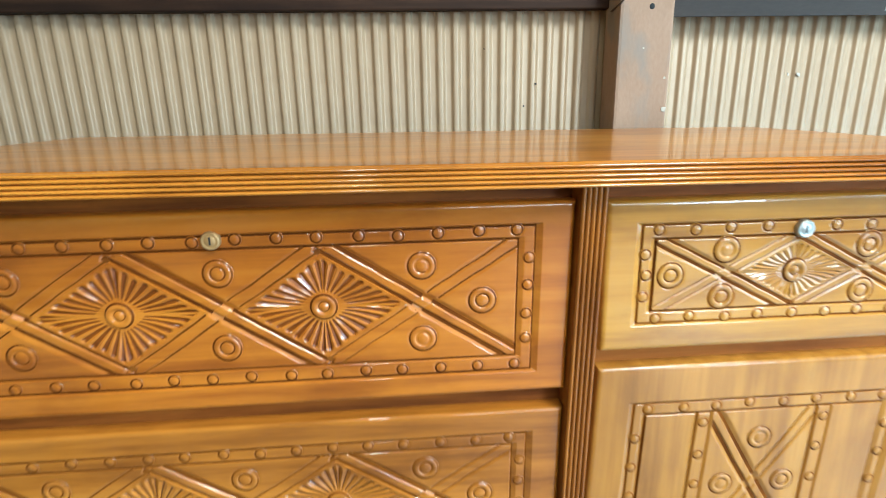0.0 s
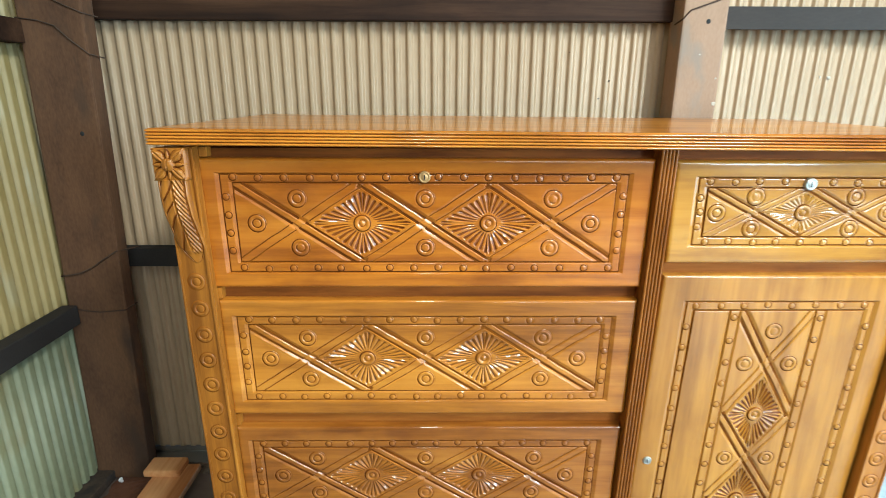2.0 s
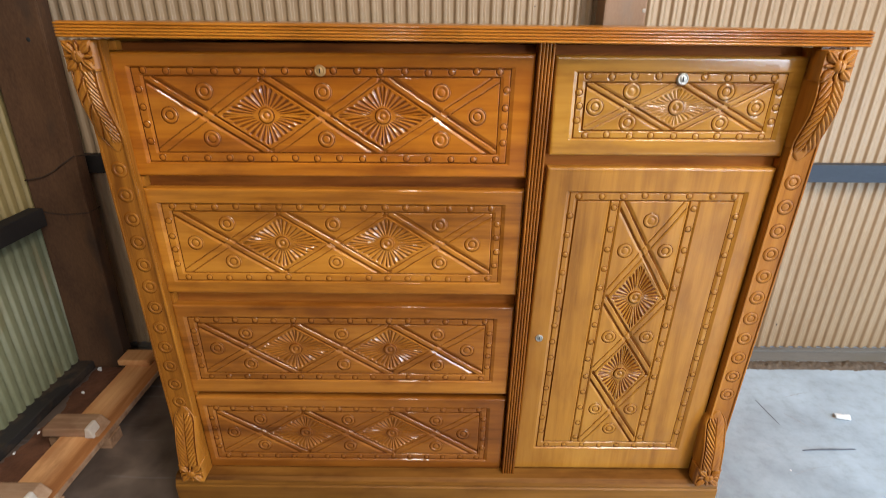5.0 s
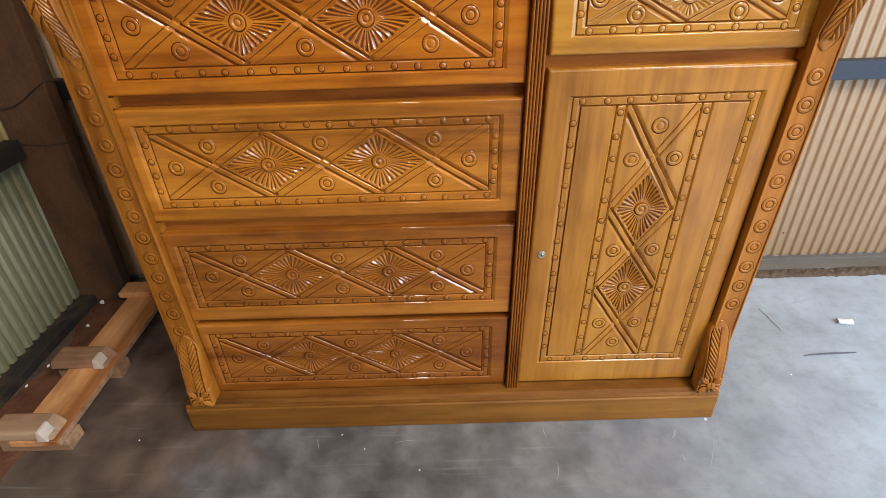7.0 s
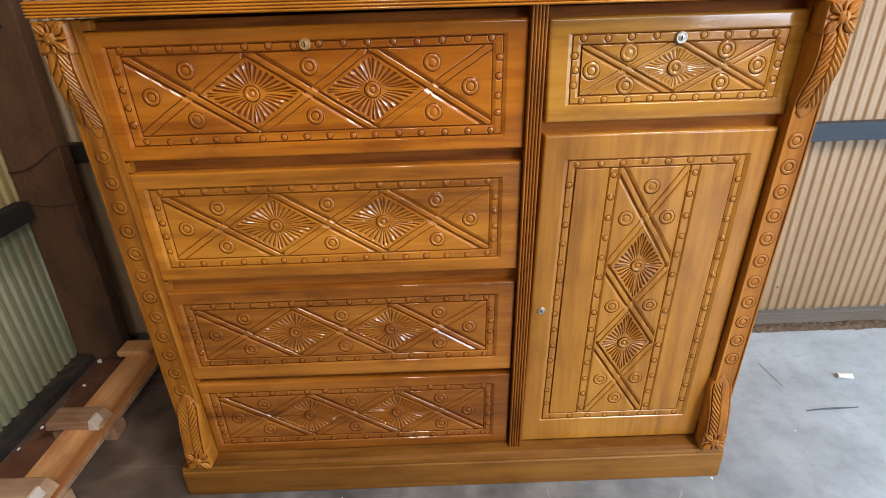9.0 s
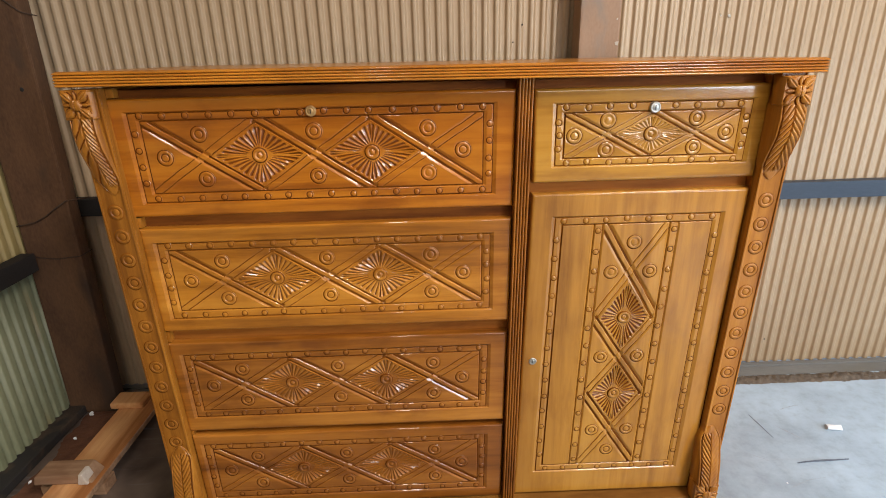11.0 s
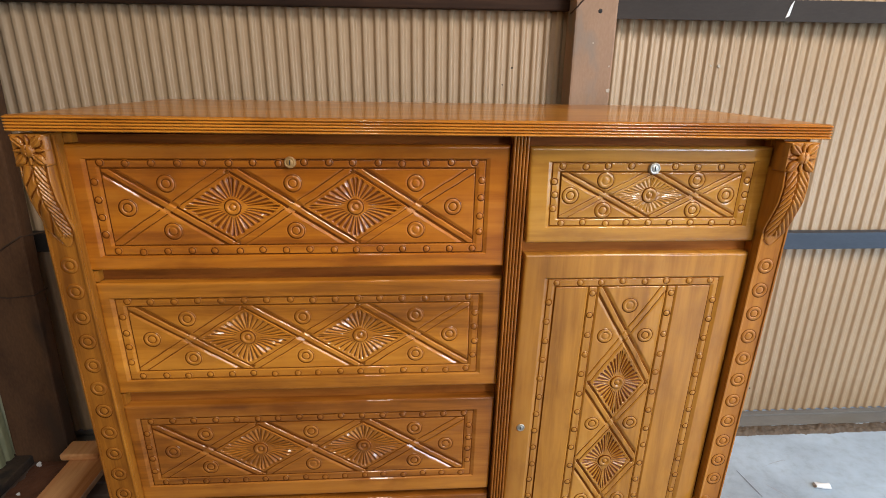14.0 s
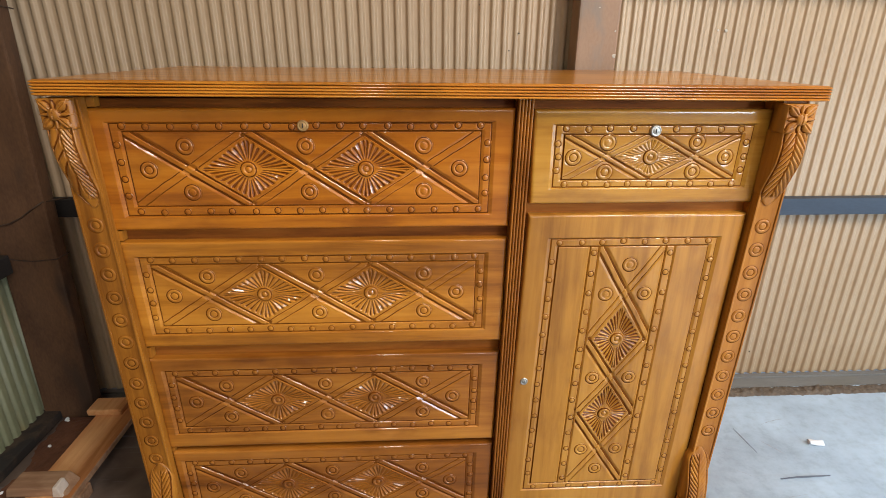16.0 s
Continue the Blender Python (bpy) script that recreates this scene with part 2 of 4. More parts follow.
def cement():
    """Trowelled cement, worn and mottled; the light from the shed's open side is put into its colour, paling towards
    +x.
    """
    mat, nt, n, l, b = nodes_of("cement_floor")
    geo = n.new("ShaderNodeNewGeometry")
    tex = []
    for sc, det, dist in ((1.1, 3, 0.2), (6.0, 7, 0.3), (70.0, 4, 0.0), (9.0, 9, 0.25)):
        t = n.new("ShaderNodeTexNoise")
        t.inputs["Scale"].default_value, t.inputs["Detail"].default_value, t.inputs["Distortion"].default_value = sc, det, dist
        l.new(geo.outputs["Position"], t.inputs["Vector"])
        tex.append(t)
    sep = n.new("ShaderNodeSeparateXYZ")
    l.new(geo.outputs["Position"], sep.inputs[0])

    def maths(op, a, c):
        m = n.new("ShaderNodeMath")
        m.operation = op
        for k, v in enumerate((a, c)):
            if isinstance(v, float):
                m.inputs[k].default_value = v
            else:
                l.new(v, m.inputs[k])
        return m.outputs[0]

    # Light falling off from the open side, painted as dark to pale cement.
    side_light = maths("ADD", maths("MULTIPLY", sep.outputs[0], 0.42), maths("ADD", maths("MULTIPLY", tex[0].outputs[0], 0.38), maths("MULTIPLY", tex[1].outputs[0], 0.12)))
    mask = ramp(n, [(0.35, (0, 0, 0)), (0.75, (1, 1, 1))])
    l.new(side_light, mask.inputs[0])
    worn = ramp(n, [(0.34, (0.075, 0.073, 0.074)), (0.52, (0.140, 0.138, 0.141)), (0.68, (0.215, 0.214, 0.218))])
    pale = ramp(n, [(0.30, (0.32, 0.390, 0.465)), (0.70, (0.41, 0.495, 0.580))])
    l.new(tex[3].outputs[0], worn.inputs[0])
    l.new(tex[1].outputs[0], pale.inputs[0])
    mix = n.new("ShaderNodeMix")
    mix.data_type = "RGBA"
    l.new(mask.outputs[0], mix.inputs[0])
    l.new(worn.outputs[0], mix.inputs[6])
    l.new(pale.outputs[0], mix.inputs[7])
    grit = n.new("ShaderNodeTexNoise")
    grit.inputs["Scale"].default_value, grit.inputs["Detail"].default_value, grit.inputs["Roughness"].default_value = 26, 9, 0.68
    l.new(geo.outputs["Position"], grit.inputs["Vector"])
    gr = ramp(n, [(0.32, (0.85, 0.84, 0.83)), (0.50, (1.0, 1.0, 1.0)), (0.70, (1.10, 1.10, 1.10))])
    l.new(grit.outputs[0], gr.inputs[0])
    rubbed = n.new("ShaderNodeMix")
    rubbed.data_type, rubbed.blend_type = "RGBA", "MULTIPLY"
    rubbed.inputs[0].default_value = 1.0
    l.new(mix.outputs[2], rubbed.inputs[6])
    l.new(gr.outputs[0], rubbed.inputs[7])
    earth = maths("ADD", maths("MULTIPLY", sep.outputs[0], -0.95), maths("MULTIPLY", maths("ADD", tex[0].outputs[0], tex[1].outputs[0]), 0.55))
    earth = maths("ADD", earth, maths("MULTIPLY", sep.outputs[1], 0.55))
    em = ramp(n, [(0.78, (0, 0, 0)), (1.0, (0.85, 0.85, 0.85))])
    l.new(earth, em.inputs[0])
    brown = ramp(n, [(0.34, (0.066, 0.044, 0.032)), (0.66, (0.165, 0.115, 0.083))])
    l.new(tex[3].outputs[0], brown.inputs[0])
    soiled = n.new("ShaderNodeMix")
    soiled.data_type = "RGBA"
    l.new(em.outputs[0], soiled.inputs[0])
    l.new(rubbed.outputs[2], soiled.inputs[6])
    l.new(brown.outputs[0], soiled.inputs[7])
    out = soiled.outputs[2]
    for turn, size, seat in ((24, (2.2, 46, 1), 0.640), (-38, (3.0, 60, 1), 0.655), (80, (2.6, 52, 1), 0.650)):
        way, scuff = n.new("ShaderNodeMapping"), n.new("ShaderNodeTexNoise")
        way.inputs["Rotation"].default_value, way.inputs["Scale"].default_value = (0, 0, radians(turn)), size
        scuff.inputs["Scale"].default_value, scuff.inputs["Detail"].default_value = 1.0, 4
        l.new(geo.outputs["Position"], way.inputs["Vector"])
        l.new(way.outputs[0], scuff.inputs["Vector"])
        sr = ramp(n, [(seat, (0, 0, 0)), (seat + 0.09, (0.26, 0.26, 0.26))])
        l.new(scuff.outputs[0], sr.inputs[0])
        lay = n.new("ShaderNodeMix")
        lay.data_type = "RGBA"
        lay.inputs[7].default_value = (0.34, 0.37, 0.40, 1)
        l.new(sr.outputs[0], lay.inputs[0])
        l.new(out, lay.inputs[6])
        out = lay.outputs[2]
    l.new(out, b.inputs["Base Color"])
    rr = ramp(n, [(0.3, (0.28, 0.28, 0.28)), (0.7, (0.55, 0.55, 0.55))])
    l.new(tex[1].outputs[0], rr.inputs[0])
    l.new(rr.outputs[0], b.inputs["Roughness"])
    bp = n.new("ShaderNodeBump")
    bp.inputs["Strength"].default_value, bp.inputs["Distance"].default_value = 0.12, 0.002
    l.new(tex[2].outputs[0], bp.inputs["Height"])
    l.new(bp.outputs[0], b.inputs["Normal"])
    return mat


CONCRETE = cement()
COLUMN = surface("brown_concrete_column", (0.052, 0.021, 0.0075), (0.132, 0.062, 0.025), 8.0, 0.85, 0.0, 0.35, (0.05, 0.026, 0.013), (1, 1, 0.4), 9, 0.58)
POST_CONC = surface("concrete_post", (0.27, 0.168, 0.105), (0.36, 0.235, 0.155), 7.0, 0.85, 0.0, 0.25, (0.24, 0.19, 0.15), (1, 1, 0.5), 12, 0.60)
STEEL = surface("blue_grey_steel", (0.035, 0.045, 0.063), (0.055, 0.068, 0.09), 9.0, 0.5, 0.3, 0.08, (0.20, 0.20, 0.20), (0.3, 1, 1), 22, 0.70)
STEEL_SLATE = surface("slate_steel", (0.024, 0.018, 0.015), (0.040, 0.031, 0.026), 9.0, 0.85, 0.0, 0.08, (0.07, 0.065, 0.06), (0.3, 1, 1), 22, 0.70)
STEEL_DARK = surface("black_steel", (0.010, 0.008, 0.007), (0.024, 0.018, 0.015), 9.0, 0.8, 0.0, 0.1)
SILL = surface("grey_steel_sill", (0.115, 0.108, 0.098), (0.17, 0.162, 0.148), 8.0, 0.75, 0.0, 0.08, (0.14, 0.13, 0.11), (0.3, 1, 1), 12, 0.60)
KERB = surface("dirty_cement_kerb", (0.032, 0.020, 0.012), (0.090, 0.060, 0.038), 9, 0.9, 0.0, 0.4, (0.02, 0.017, 0.015), (1, 1, 1), 12, 0.52)
DIRT = surface("dry_mortar_crumbs", (0.055, 0.038, 0.026), (0.16, 0.118, 0.082), 60, 0.95, 0.0, 0.4)
SOIL = surface("red_brown_dust", (0.09, 0.034, 0.016), (0.18, 0.074, 0.036), 18, 0.95, 0.0, 0.4)
SPLIT = surface("pale_split_wood", (0.50, 0.42, 0.34), (0.66, 0.58, 0.50), 40, 0.85, 0.0, 0.5)
FLAKE = surface("cream_paint_flake", (0.42, 0.37, 0.30), (0.56, 0.50, 0.42), 40, 0.8)
PAPER = surface("white_paper", (0.72, 0.72, 0.72), (0.82, 0.82, 0.82), 20, 0.8)
CHROME = surface("lock_metal", (0.40, 0.38, 0.33), (0.50, 0.48, 0.43), 30, 0.42, 0.85, 0.03)
BRASS = surface("dull_lock_metal", (0.36, 0.20, 0.07), (0.46, 0.28, 0.11), 30, 0.4, 0.4, 0.03)
BLACK = surface("black_hole", (0.01, 0.01, 0.01), (0.015, 0.015, 0.015), 10, 0.8)
WIRE = surface("rusty_wire", (0.05, 0.03, 0.02), (0.09, 0.055, 0.035), 60, 0.8, 0.4)
GREY_STICK = surface("grey_splinter", (0.20, 0.22, 0.25), (0.27, 0.29, 0.33), 60, 0.8)
STICK = surface("dark_twig", (0.075, 0.085, 0.11), (0.13, 0.14, 0.17), 60, 0.7)
ROOF = surface("roof_sheet", (0.05, 0.042, 0.036), (0.08, 0.068, 0.056), 3, 0.6, 0.2)
PLASTER = surface("shed_wall_plaster", (0.055, 0.045, 0.036), (0.085, 0.07, 0.055), 3, 0.85)

# ---- mesh helpers ----


def raw(name, verts, faces, mat, smooth=True):
    me = bpy.data.meshes.new(name)
    me.from_pydata([tuple(v) for v in verts], [], faces)
    me.materials.append(mat)
    if smooth:
        me.polygons.foreach_set("use_smooth", [True] * len(me.polygons))
    me.update()
    return me


def hang(name, me, parent, label="", loc=(0, 0, 0)):
    ob = new(name, me)
    ob.parent = parent
    ob.location = loc
    if label:
        tagged(ob, label)
    return ob


def part(name, bm, mat, parent, label="", loc=(0, 0, 0), smooth=False):
    """Links a bmesh as one mesh object under a thing or a part."""
    me = bpy.data.meshes.new(name)
    bm.to_mesh(me)
    bm.free()
    me.materials.append(mat)
    if smooth:
        me.polygons.foreach_set("use_smooth", [True] * len(me.polygons))
    return hang(name, me, parent, label, loc)


def box(x0, x1, y0, y1, z0, z1, bevel=0.002, segs=2):
    bm = bmesh.new()
    bmesh.ops.create_cube(bm, size=1, matrix=Matrix.Translation(((x0 + x1) / 2, (y0 + y1) / 2, (z0 + z1) / 2)) @ Matrix.Diagonal((x1 - x0, y1 - y0, z1 - z0, 1)))
    if bevel:
        bmesh.ops.bevel(bm, geom=bm.edges[:], offset=bevel, segments=segs, affect="EDGES", profile=0.6)
    return bm


def prism(bottom, top, y0, y1, bevel=0.002):
    """A board whose front outline is a four-cornered shape: (x0, x1, z) at the bottom and at the top."""
    bm = bmesh.new()
    pts = [(bottom[0], bottom[2]), (bottom[1], bottom[2]), (top[1], top[2]), (top[0], top[2])]
    f = [bm.verts.new((x, y0, z)) for x, z in pts]
    g = [bm.verts.new((x, y1, z)) for x, z in pts]
    bm.faces.new(f)
    bm.faces.new(g[::-1])
    for i in range(4):
        j = (i + 1) % 4
        bm.faces.new((f[j], f[i], g[i], g[j]))
    bmesh.ops.recalc_face_normals(bm, faces=bm.faces[:])
    if bevel:
        bmesh.ops.bevel(bm, geom=bm.edges[:], offset=bevel, segments=2, affect="EDGES", profile=0.6)
    return bm


def lathe(profile, segs=24):
    """A round relief facing -y; profile of (radius, height), from the middle outwards."""
    verts, faces = [(0, -profile[0][1], 0)], []
    for r, h in profile[1:]:
        for k in range(segs):
            a = 2 * math.pi * k / segs
            verts.append((r * math.cos(a), -h, r * math.sin(a)))
    for k in range(segs):
        faces.append((0, 1 + k, 1 + (k + 1) % segs))
    for i in range(len(profile) - 2):
        o = 1 + i * segs
        for k in range(segs):
            m = (k + 1) % segs
            faces.append((o + k, o + segs + k, o + segs + m, o + m))
    return verts, faces


def empty(name, label, category, group="", kind="", loc=(0, 0, 0)):
    ob = new(name)
    ob.location = loc
    return tagged(ob, label, category, group, kind)


def structure(name, bm, mat, label, category, smooth=False):
    me = bpy.data.meshes.new(name)
    bm.to_mesh(me)
    bm.free()
    me.materials.append(mat)
    if smooth:
        me.polygons.foreach_set("use_smooth", [True] * len(me.polygons))
    return tagged(new(name, me), label, category, kind="structure")


# ---- the shed ----
XL, YB, XR, YF, ZC = -1.086, 0.645, 2.6, -4.2, 2.9

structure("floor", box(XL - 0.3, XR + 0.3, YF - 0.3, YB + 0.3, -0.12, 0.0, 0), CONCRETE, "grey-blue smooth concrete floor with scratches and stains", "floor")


def ceiling():
    """Roof sheet with two openings for the clear panels."""
    bm = bmesh.new()
    holes = [(-0.24, -0.06, -2.72, -1.28), (1.26, 1.90, -2.47, -0.83)]
    xs = [XL - 0.3, holes[0][0], holes[0][1], holes[1][0], holes[1][1], XR + 0.3]
    spans = [(YF - 0.3, YB + 0.3)]
    for k in range(5):
        cut = [h for h in holes if abs(h[0] - xs[k]) < 1e-6]
        for a, b in [(YF - 0.3, cut[0][2]), (cut[0][3], YB + 0.3)] if cut else spans:
            piece = box(xs[k], xs[k + 1], a, b, ZC, ZC + 0.05, 0)
            me = bpy.data.meshes.new("piece")
            piece.to_mesh(me)
            piece.free()
            bm.from_mesh(me)
    return structure("ceiling", bm, ROOF, "dull dark metal roof with two clear panels", "ceiling")


ceiling()


def corrugated(name, length, z0, z1, pitch, amp, mat, thick=0.0015, proud=0.25):
    """A ribbed sheet along +x, facing -y, centred on y = 0."""
    n = max(2, int(length / pitch * 20))
    s = np.linspace(0, length, n + 1)
    w = np.sin(2 * np.pi * s / pitch)
    y = -amp * np.tanh(2.6 * (w + proud))
    verts = []
    for dy in (0, thick):
        for z in (z0, z1):
            verts += [(a, b + dy, z) for a, b in zip(s, y)]
    m = n + 1
    faces = []
    for i in range(n):
        faces.append((i, i + 1, m + i + 1, m + i))
        faces.append((2 * m + i + 1, 2 * m + i, 3 * m + i, 3 * m + i + 1))
        faces.append((m + i, m + i + 1, 3 * m + i + 1, 3 * m + i))
    return raw(name, verts, faces, mat)


PITCH = 0.0325
wall_north = empty("wall_north", "cream corrugated metal sheet wall with overlapping sheets", "wall", kind="structure", loc=(0, YB, 0))
x, k = XL - 0.02, 0
while x < XR:
    w = PITCH * 24
    me = corrugated("corrugated_sheet", w + PITCH * 0.5, 0.004, ZC, PITCH, 0.0043, SHEET, proud=-0.15)
    hang("corrugated_sheet", me, wall_north, loc=(x, 0.0012 * (k % 2), 0))
    x, k = x + w, k + 1
wall_west = empty("wall_west", "corrugated sheet wall, mint green below and yellowed above the rail", "wall", kind="structure", loc=(XL, YF, 0))
y, k = 0.0, 0
while y < YB - YF:
    for z0, z1, mat, back in ((0.026, 0.56, SHEET_GREEN, 0.0), (0.52, ZC, SHEET_OLIVE, 0.0022)):
        me = corrugated("corrugated_sheet", PITCH * 24.5, z0, z1, PITCH, 0.0050, mat, proud=0.55)
        ob = hang("corrugated_sheet", me, wall_west, loc=(back - 0.0012 * (k % 2), y, 0))
        ob.rotation_euler = (0, 0, radians(90))
    y, k = y + PITCH * 24, k + 1


def wall_with_opening(name, along, at, lo, hi, holes, label):
    """A plastered wall, 0.15 m thick, with openings (from, to, sill, head); built of butted blocks."""
    top = empty(name, label, "wall", kind="structure")
    cuts, edge = [], lo
    for a, b, s, h in sorted(holes):
        cuts += [(edge, a, 0, ZC), (a, b, h, ZC)] + ([(a, b, 0, s)] if s > 0 else [])
        edge = b
    cuts.append((edge, hi, 0, ZC))
    for a, b, z0, z1 in cuts:
        bm = box(a, b, at - 0.15, at, z0, z1, 0) if along == "x" else box(at, at + 0.15, a, b, z0, z1, 0)
        part("wall_block", bm, PLASTER, top)
    return top


wall_with_opening("wall_south", "x", YF, XL, XR, [(0.48, 2.42, 1.83, 2.57)], "plain brown shed wall with a high window opening")
wall_with_opening("wall_east", "y", XR, YF, YB, [(-3.80, -2.96, 0.73, 1.77), (-1.64, -0.20, 0.1, 2.4)], "plain shed wall with a window and a wide opening")

# rails, posts and the foot of the walls
structure("rail_upper", box(-1.06, 0.515, 0.612, 0.639, 1.271, 1.354, 0.003), W_OLD, "dark brown wooden rail across the corrugated wall", "rail")


def angle_iron(name, x0, x1, z0, z1, y0, y1, mat, label):
    """A steel angle: an upright flange with a lip at its top that runs back to the wall."""
    bm = box(x0, x1, y0, y0 + 0.004, z0, z1, 0.0008)
    lip = box(x0, x1, y0 + 0.004, y1, z1 - 0.004, z1, 0.0008)
    me = bpy.data.meshes.new("lip")
    lip.to_mesh(me)
    lip.free()
    bm.from_mesh(me)
    return structure(name, bm, mat, label, "rail")


angle_iron("rail_upper_steel", 0.625, XR, 1.253, 1.306, 0.60, 0.637, STEEL_SLATE, "dark slate steel angle rail on the corrugated wall")
angle_iron("rail_middle_west", -1.06, -0.35, 0.628, 0.680, 0.600, 0.637, STEEL_DARK, "black steel angle rail behind the chest")
angle_iron("rail_middle", -0.345, XR, 0.612, 0.664, 0.605, 0.637, STEEL, "blue-grey steel angle rail behind the chest")


def sill_strip():
    """A flat steel strip on the floor with a narrow raised lip along the wall."""
    bm = box(-1.03, XR, 0.617, 0.6375, 0.0005, 0.0085, 0.0012)
    flat = box(-1.03, XR, 0.566, 0.6172, 0.0003, 0.0030, 0.0008)
    me = bpy.data.meshes.new("flat")
    flat.to_mesh(me)
    flat.free()
    bm.from_mesh(me)
    return structure("rail_bottom", bm, SILL, "grey steel sill strip at the foot of the wall", "rail")


sill_strip()
structure("rail_west_upper", box(-1.075, -1.035, YF, 0.50, 1.205, 1.257, 0.003), W_OLD, "dark brown rail on the green wall", "rail")
structure("rail_west_middle", box(-1.075, -1.035, YF, 0.49, 0.503, 0.556, 0.003), STEEL_DARK, "black steel rail on the green wall", "rail")
structure("kerb_west", box(-1.098, -1.034, YF, 0.512, 0.0, 0.028, 0.004), KERB, "low dirty cement kerb below the green wall", "kerb")
structure("post_concrete", box(0.508, 0.616, 0.552, 0.63, 0.0, ZC, 0.006), POST_CONC, "weathered concrete post with bolt holes and paint flecks", "post")
structure("post_corner", prism((-1.084, -0.930, 0.0), (-1.040, -0.888, 1.45), 0.500, 0.545, 0.006), COLUMN, "brown-grey concrete corner column bound with wire", "column")
structure("post_corner_upper", prism((-1.040, -0.888, 1.4505), (-1.030, -0.880, ZC), 0.502, 0.543, 0.004), COLUMN, "upper length of the brown-grey corner column", "column")
hole = raw("bolt_hole", *lathe([(0, 0.0006), (0.005, 0.0006), (0.0062, -0.001)], 16), BLACK)
hang("bolt_hole", hole, bpy.data.objects["post_concrete"], loc=(0.570, 0.552, 1.265))
hang("bolt_hole", hole, bpy.data.objects["post_corner"], loc=(-0.945, 0.500, 1.000))

# ---- the chest ----
chest = empty("chest_of_drawers", "carved golden-brown varnished wooden chest of drawers with one door", "chest of drawers")

RING = raw("ring", *lathe([(0, 0.0016), (0.0020, 0.0014), (0.0044, 0.0010), (0.0054, 0.0008), (0.0062, 0.0001), (0.0078, 0.0001), (0.0084, 0.0009), (0.0092, 0.0013), (0.0114, 0.0013), (0.0124, 0.0009), (0.0132, 0.0001), (0.0150, 0.0001), (0.0158, -0.0012)], 30), W_GOLD)
BEAD = raw("bead", *lathe([(0, 0.0013), (0.0022, 0.0011), (0.0038, 0.0005), (0.0046, 0.0001), (0.0064, 0.0001), (0.0070, -0.0010)], 18), W_GOLD)
BOSS = raw("boss", *lathe([(0, 0.0030), (0.0028, 0.0027), (0.0050, 0.0006), (0.0058, 0.0004), (0.0074, 0.0026), (0.0096, 0.0030), (0.0122, 0.0024), (0.0142, 0.0002), (0.0155, -0.0030)], 30), W_GOLD)


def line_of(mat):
    """The stain in the cuts of a board of this wood, deepened to hold their shade."""
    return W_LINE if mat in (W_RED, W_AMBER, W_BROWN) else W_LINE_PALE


def scored(me, segs, loops):
    """Gives the dark line material to the given loops of a lathed relief."""
    me.materials.append(W_LINE)
    for k in loops:
        for i in range(segs):
            me.polygons[segs * k + i].material_index = 1


scored(RING, 30, (4, 10))
scored(BEAD, 18, (3,))
scored(BOSS, 30, (2, 6))


def variants(me, mats):
    out = {}
    for m in mats:
        c = me.copy()
        c.materials[0] = m
        c.materials[1] = line_of(m)
        out[m] = c
    return out


RINGS, BEADS, BOSSES = (variants(m, (W_RED, W_BROWN, W_AMBER, W_GOLD, W_PALE, W_DOOR, W_POST)) for m in (RING, BEAD, BOSS))


def smooth(t):
    t = np.clip(t, 0, 1)
    return t * t * (3 - 2 * t)


def gauss(t):
    return np.exp(-t * t)


BAND, FIELD, BED = 0.0020, 0.0024, 0.0175


# carved diagonals: a bar between two slanting cuts, as half-widths of the bar, the floor of the cut and its rim, and its depth
DEEP, SHALLOW = (0.0041, 0.0052, 0.0126, 0.0043), (0.0044, 0.0056, 0.0092, 0.0018)


def spaced(a, b, step, marks):
    """Even coordinates from a to b, closer together round the marked lines."""
    even = np.linspace(a, b, int((b - a) / step) + 1)
    for m in marks:
        even = even[(np.abs(even - m - 0.002) > 0.0062) | (even == a) | (even == b)]
    near = [m + d for m in marks for d in np.arange(-0.0040, 0.0081, 0.0007)] if marks else []
    out = np.unique(np.round(np.concatenate([even, near]), 5))
    return out[(out >= a - 1e-6) & (out <= b + 1e-6)]


def fitted(outline):
    """Takes a place on the drawing of a board to its place on the board, whose sides are not quite square."""
    (bx0, bx1, z0), (tx0, tx1, z1) = outline
    m0, m1 = (bx0 + tx0) / 2, (bx1 + tx1) / 2

    def to(x, z):
        v, u = (z - z0) / (z1 - z0), (x - m0) / (m1 - m0)
        lo, hi = bx0 + (tx0 - bx0) * v, bx1 + (tx1 - bx1) * v
        return lo + (hi - lo) * u, z

    return to, m0, m1


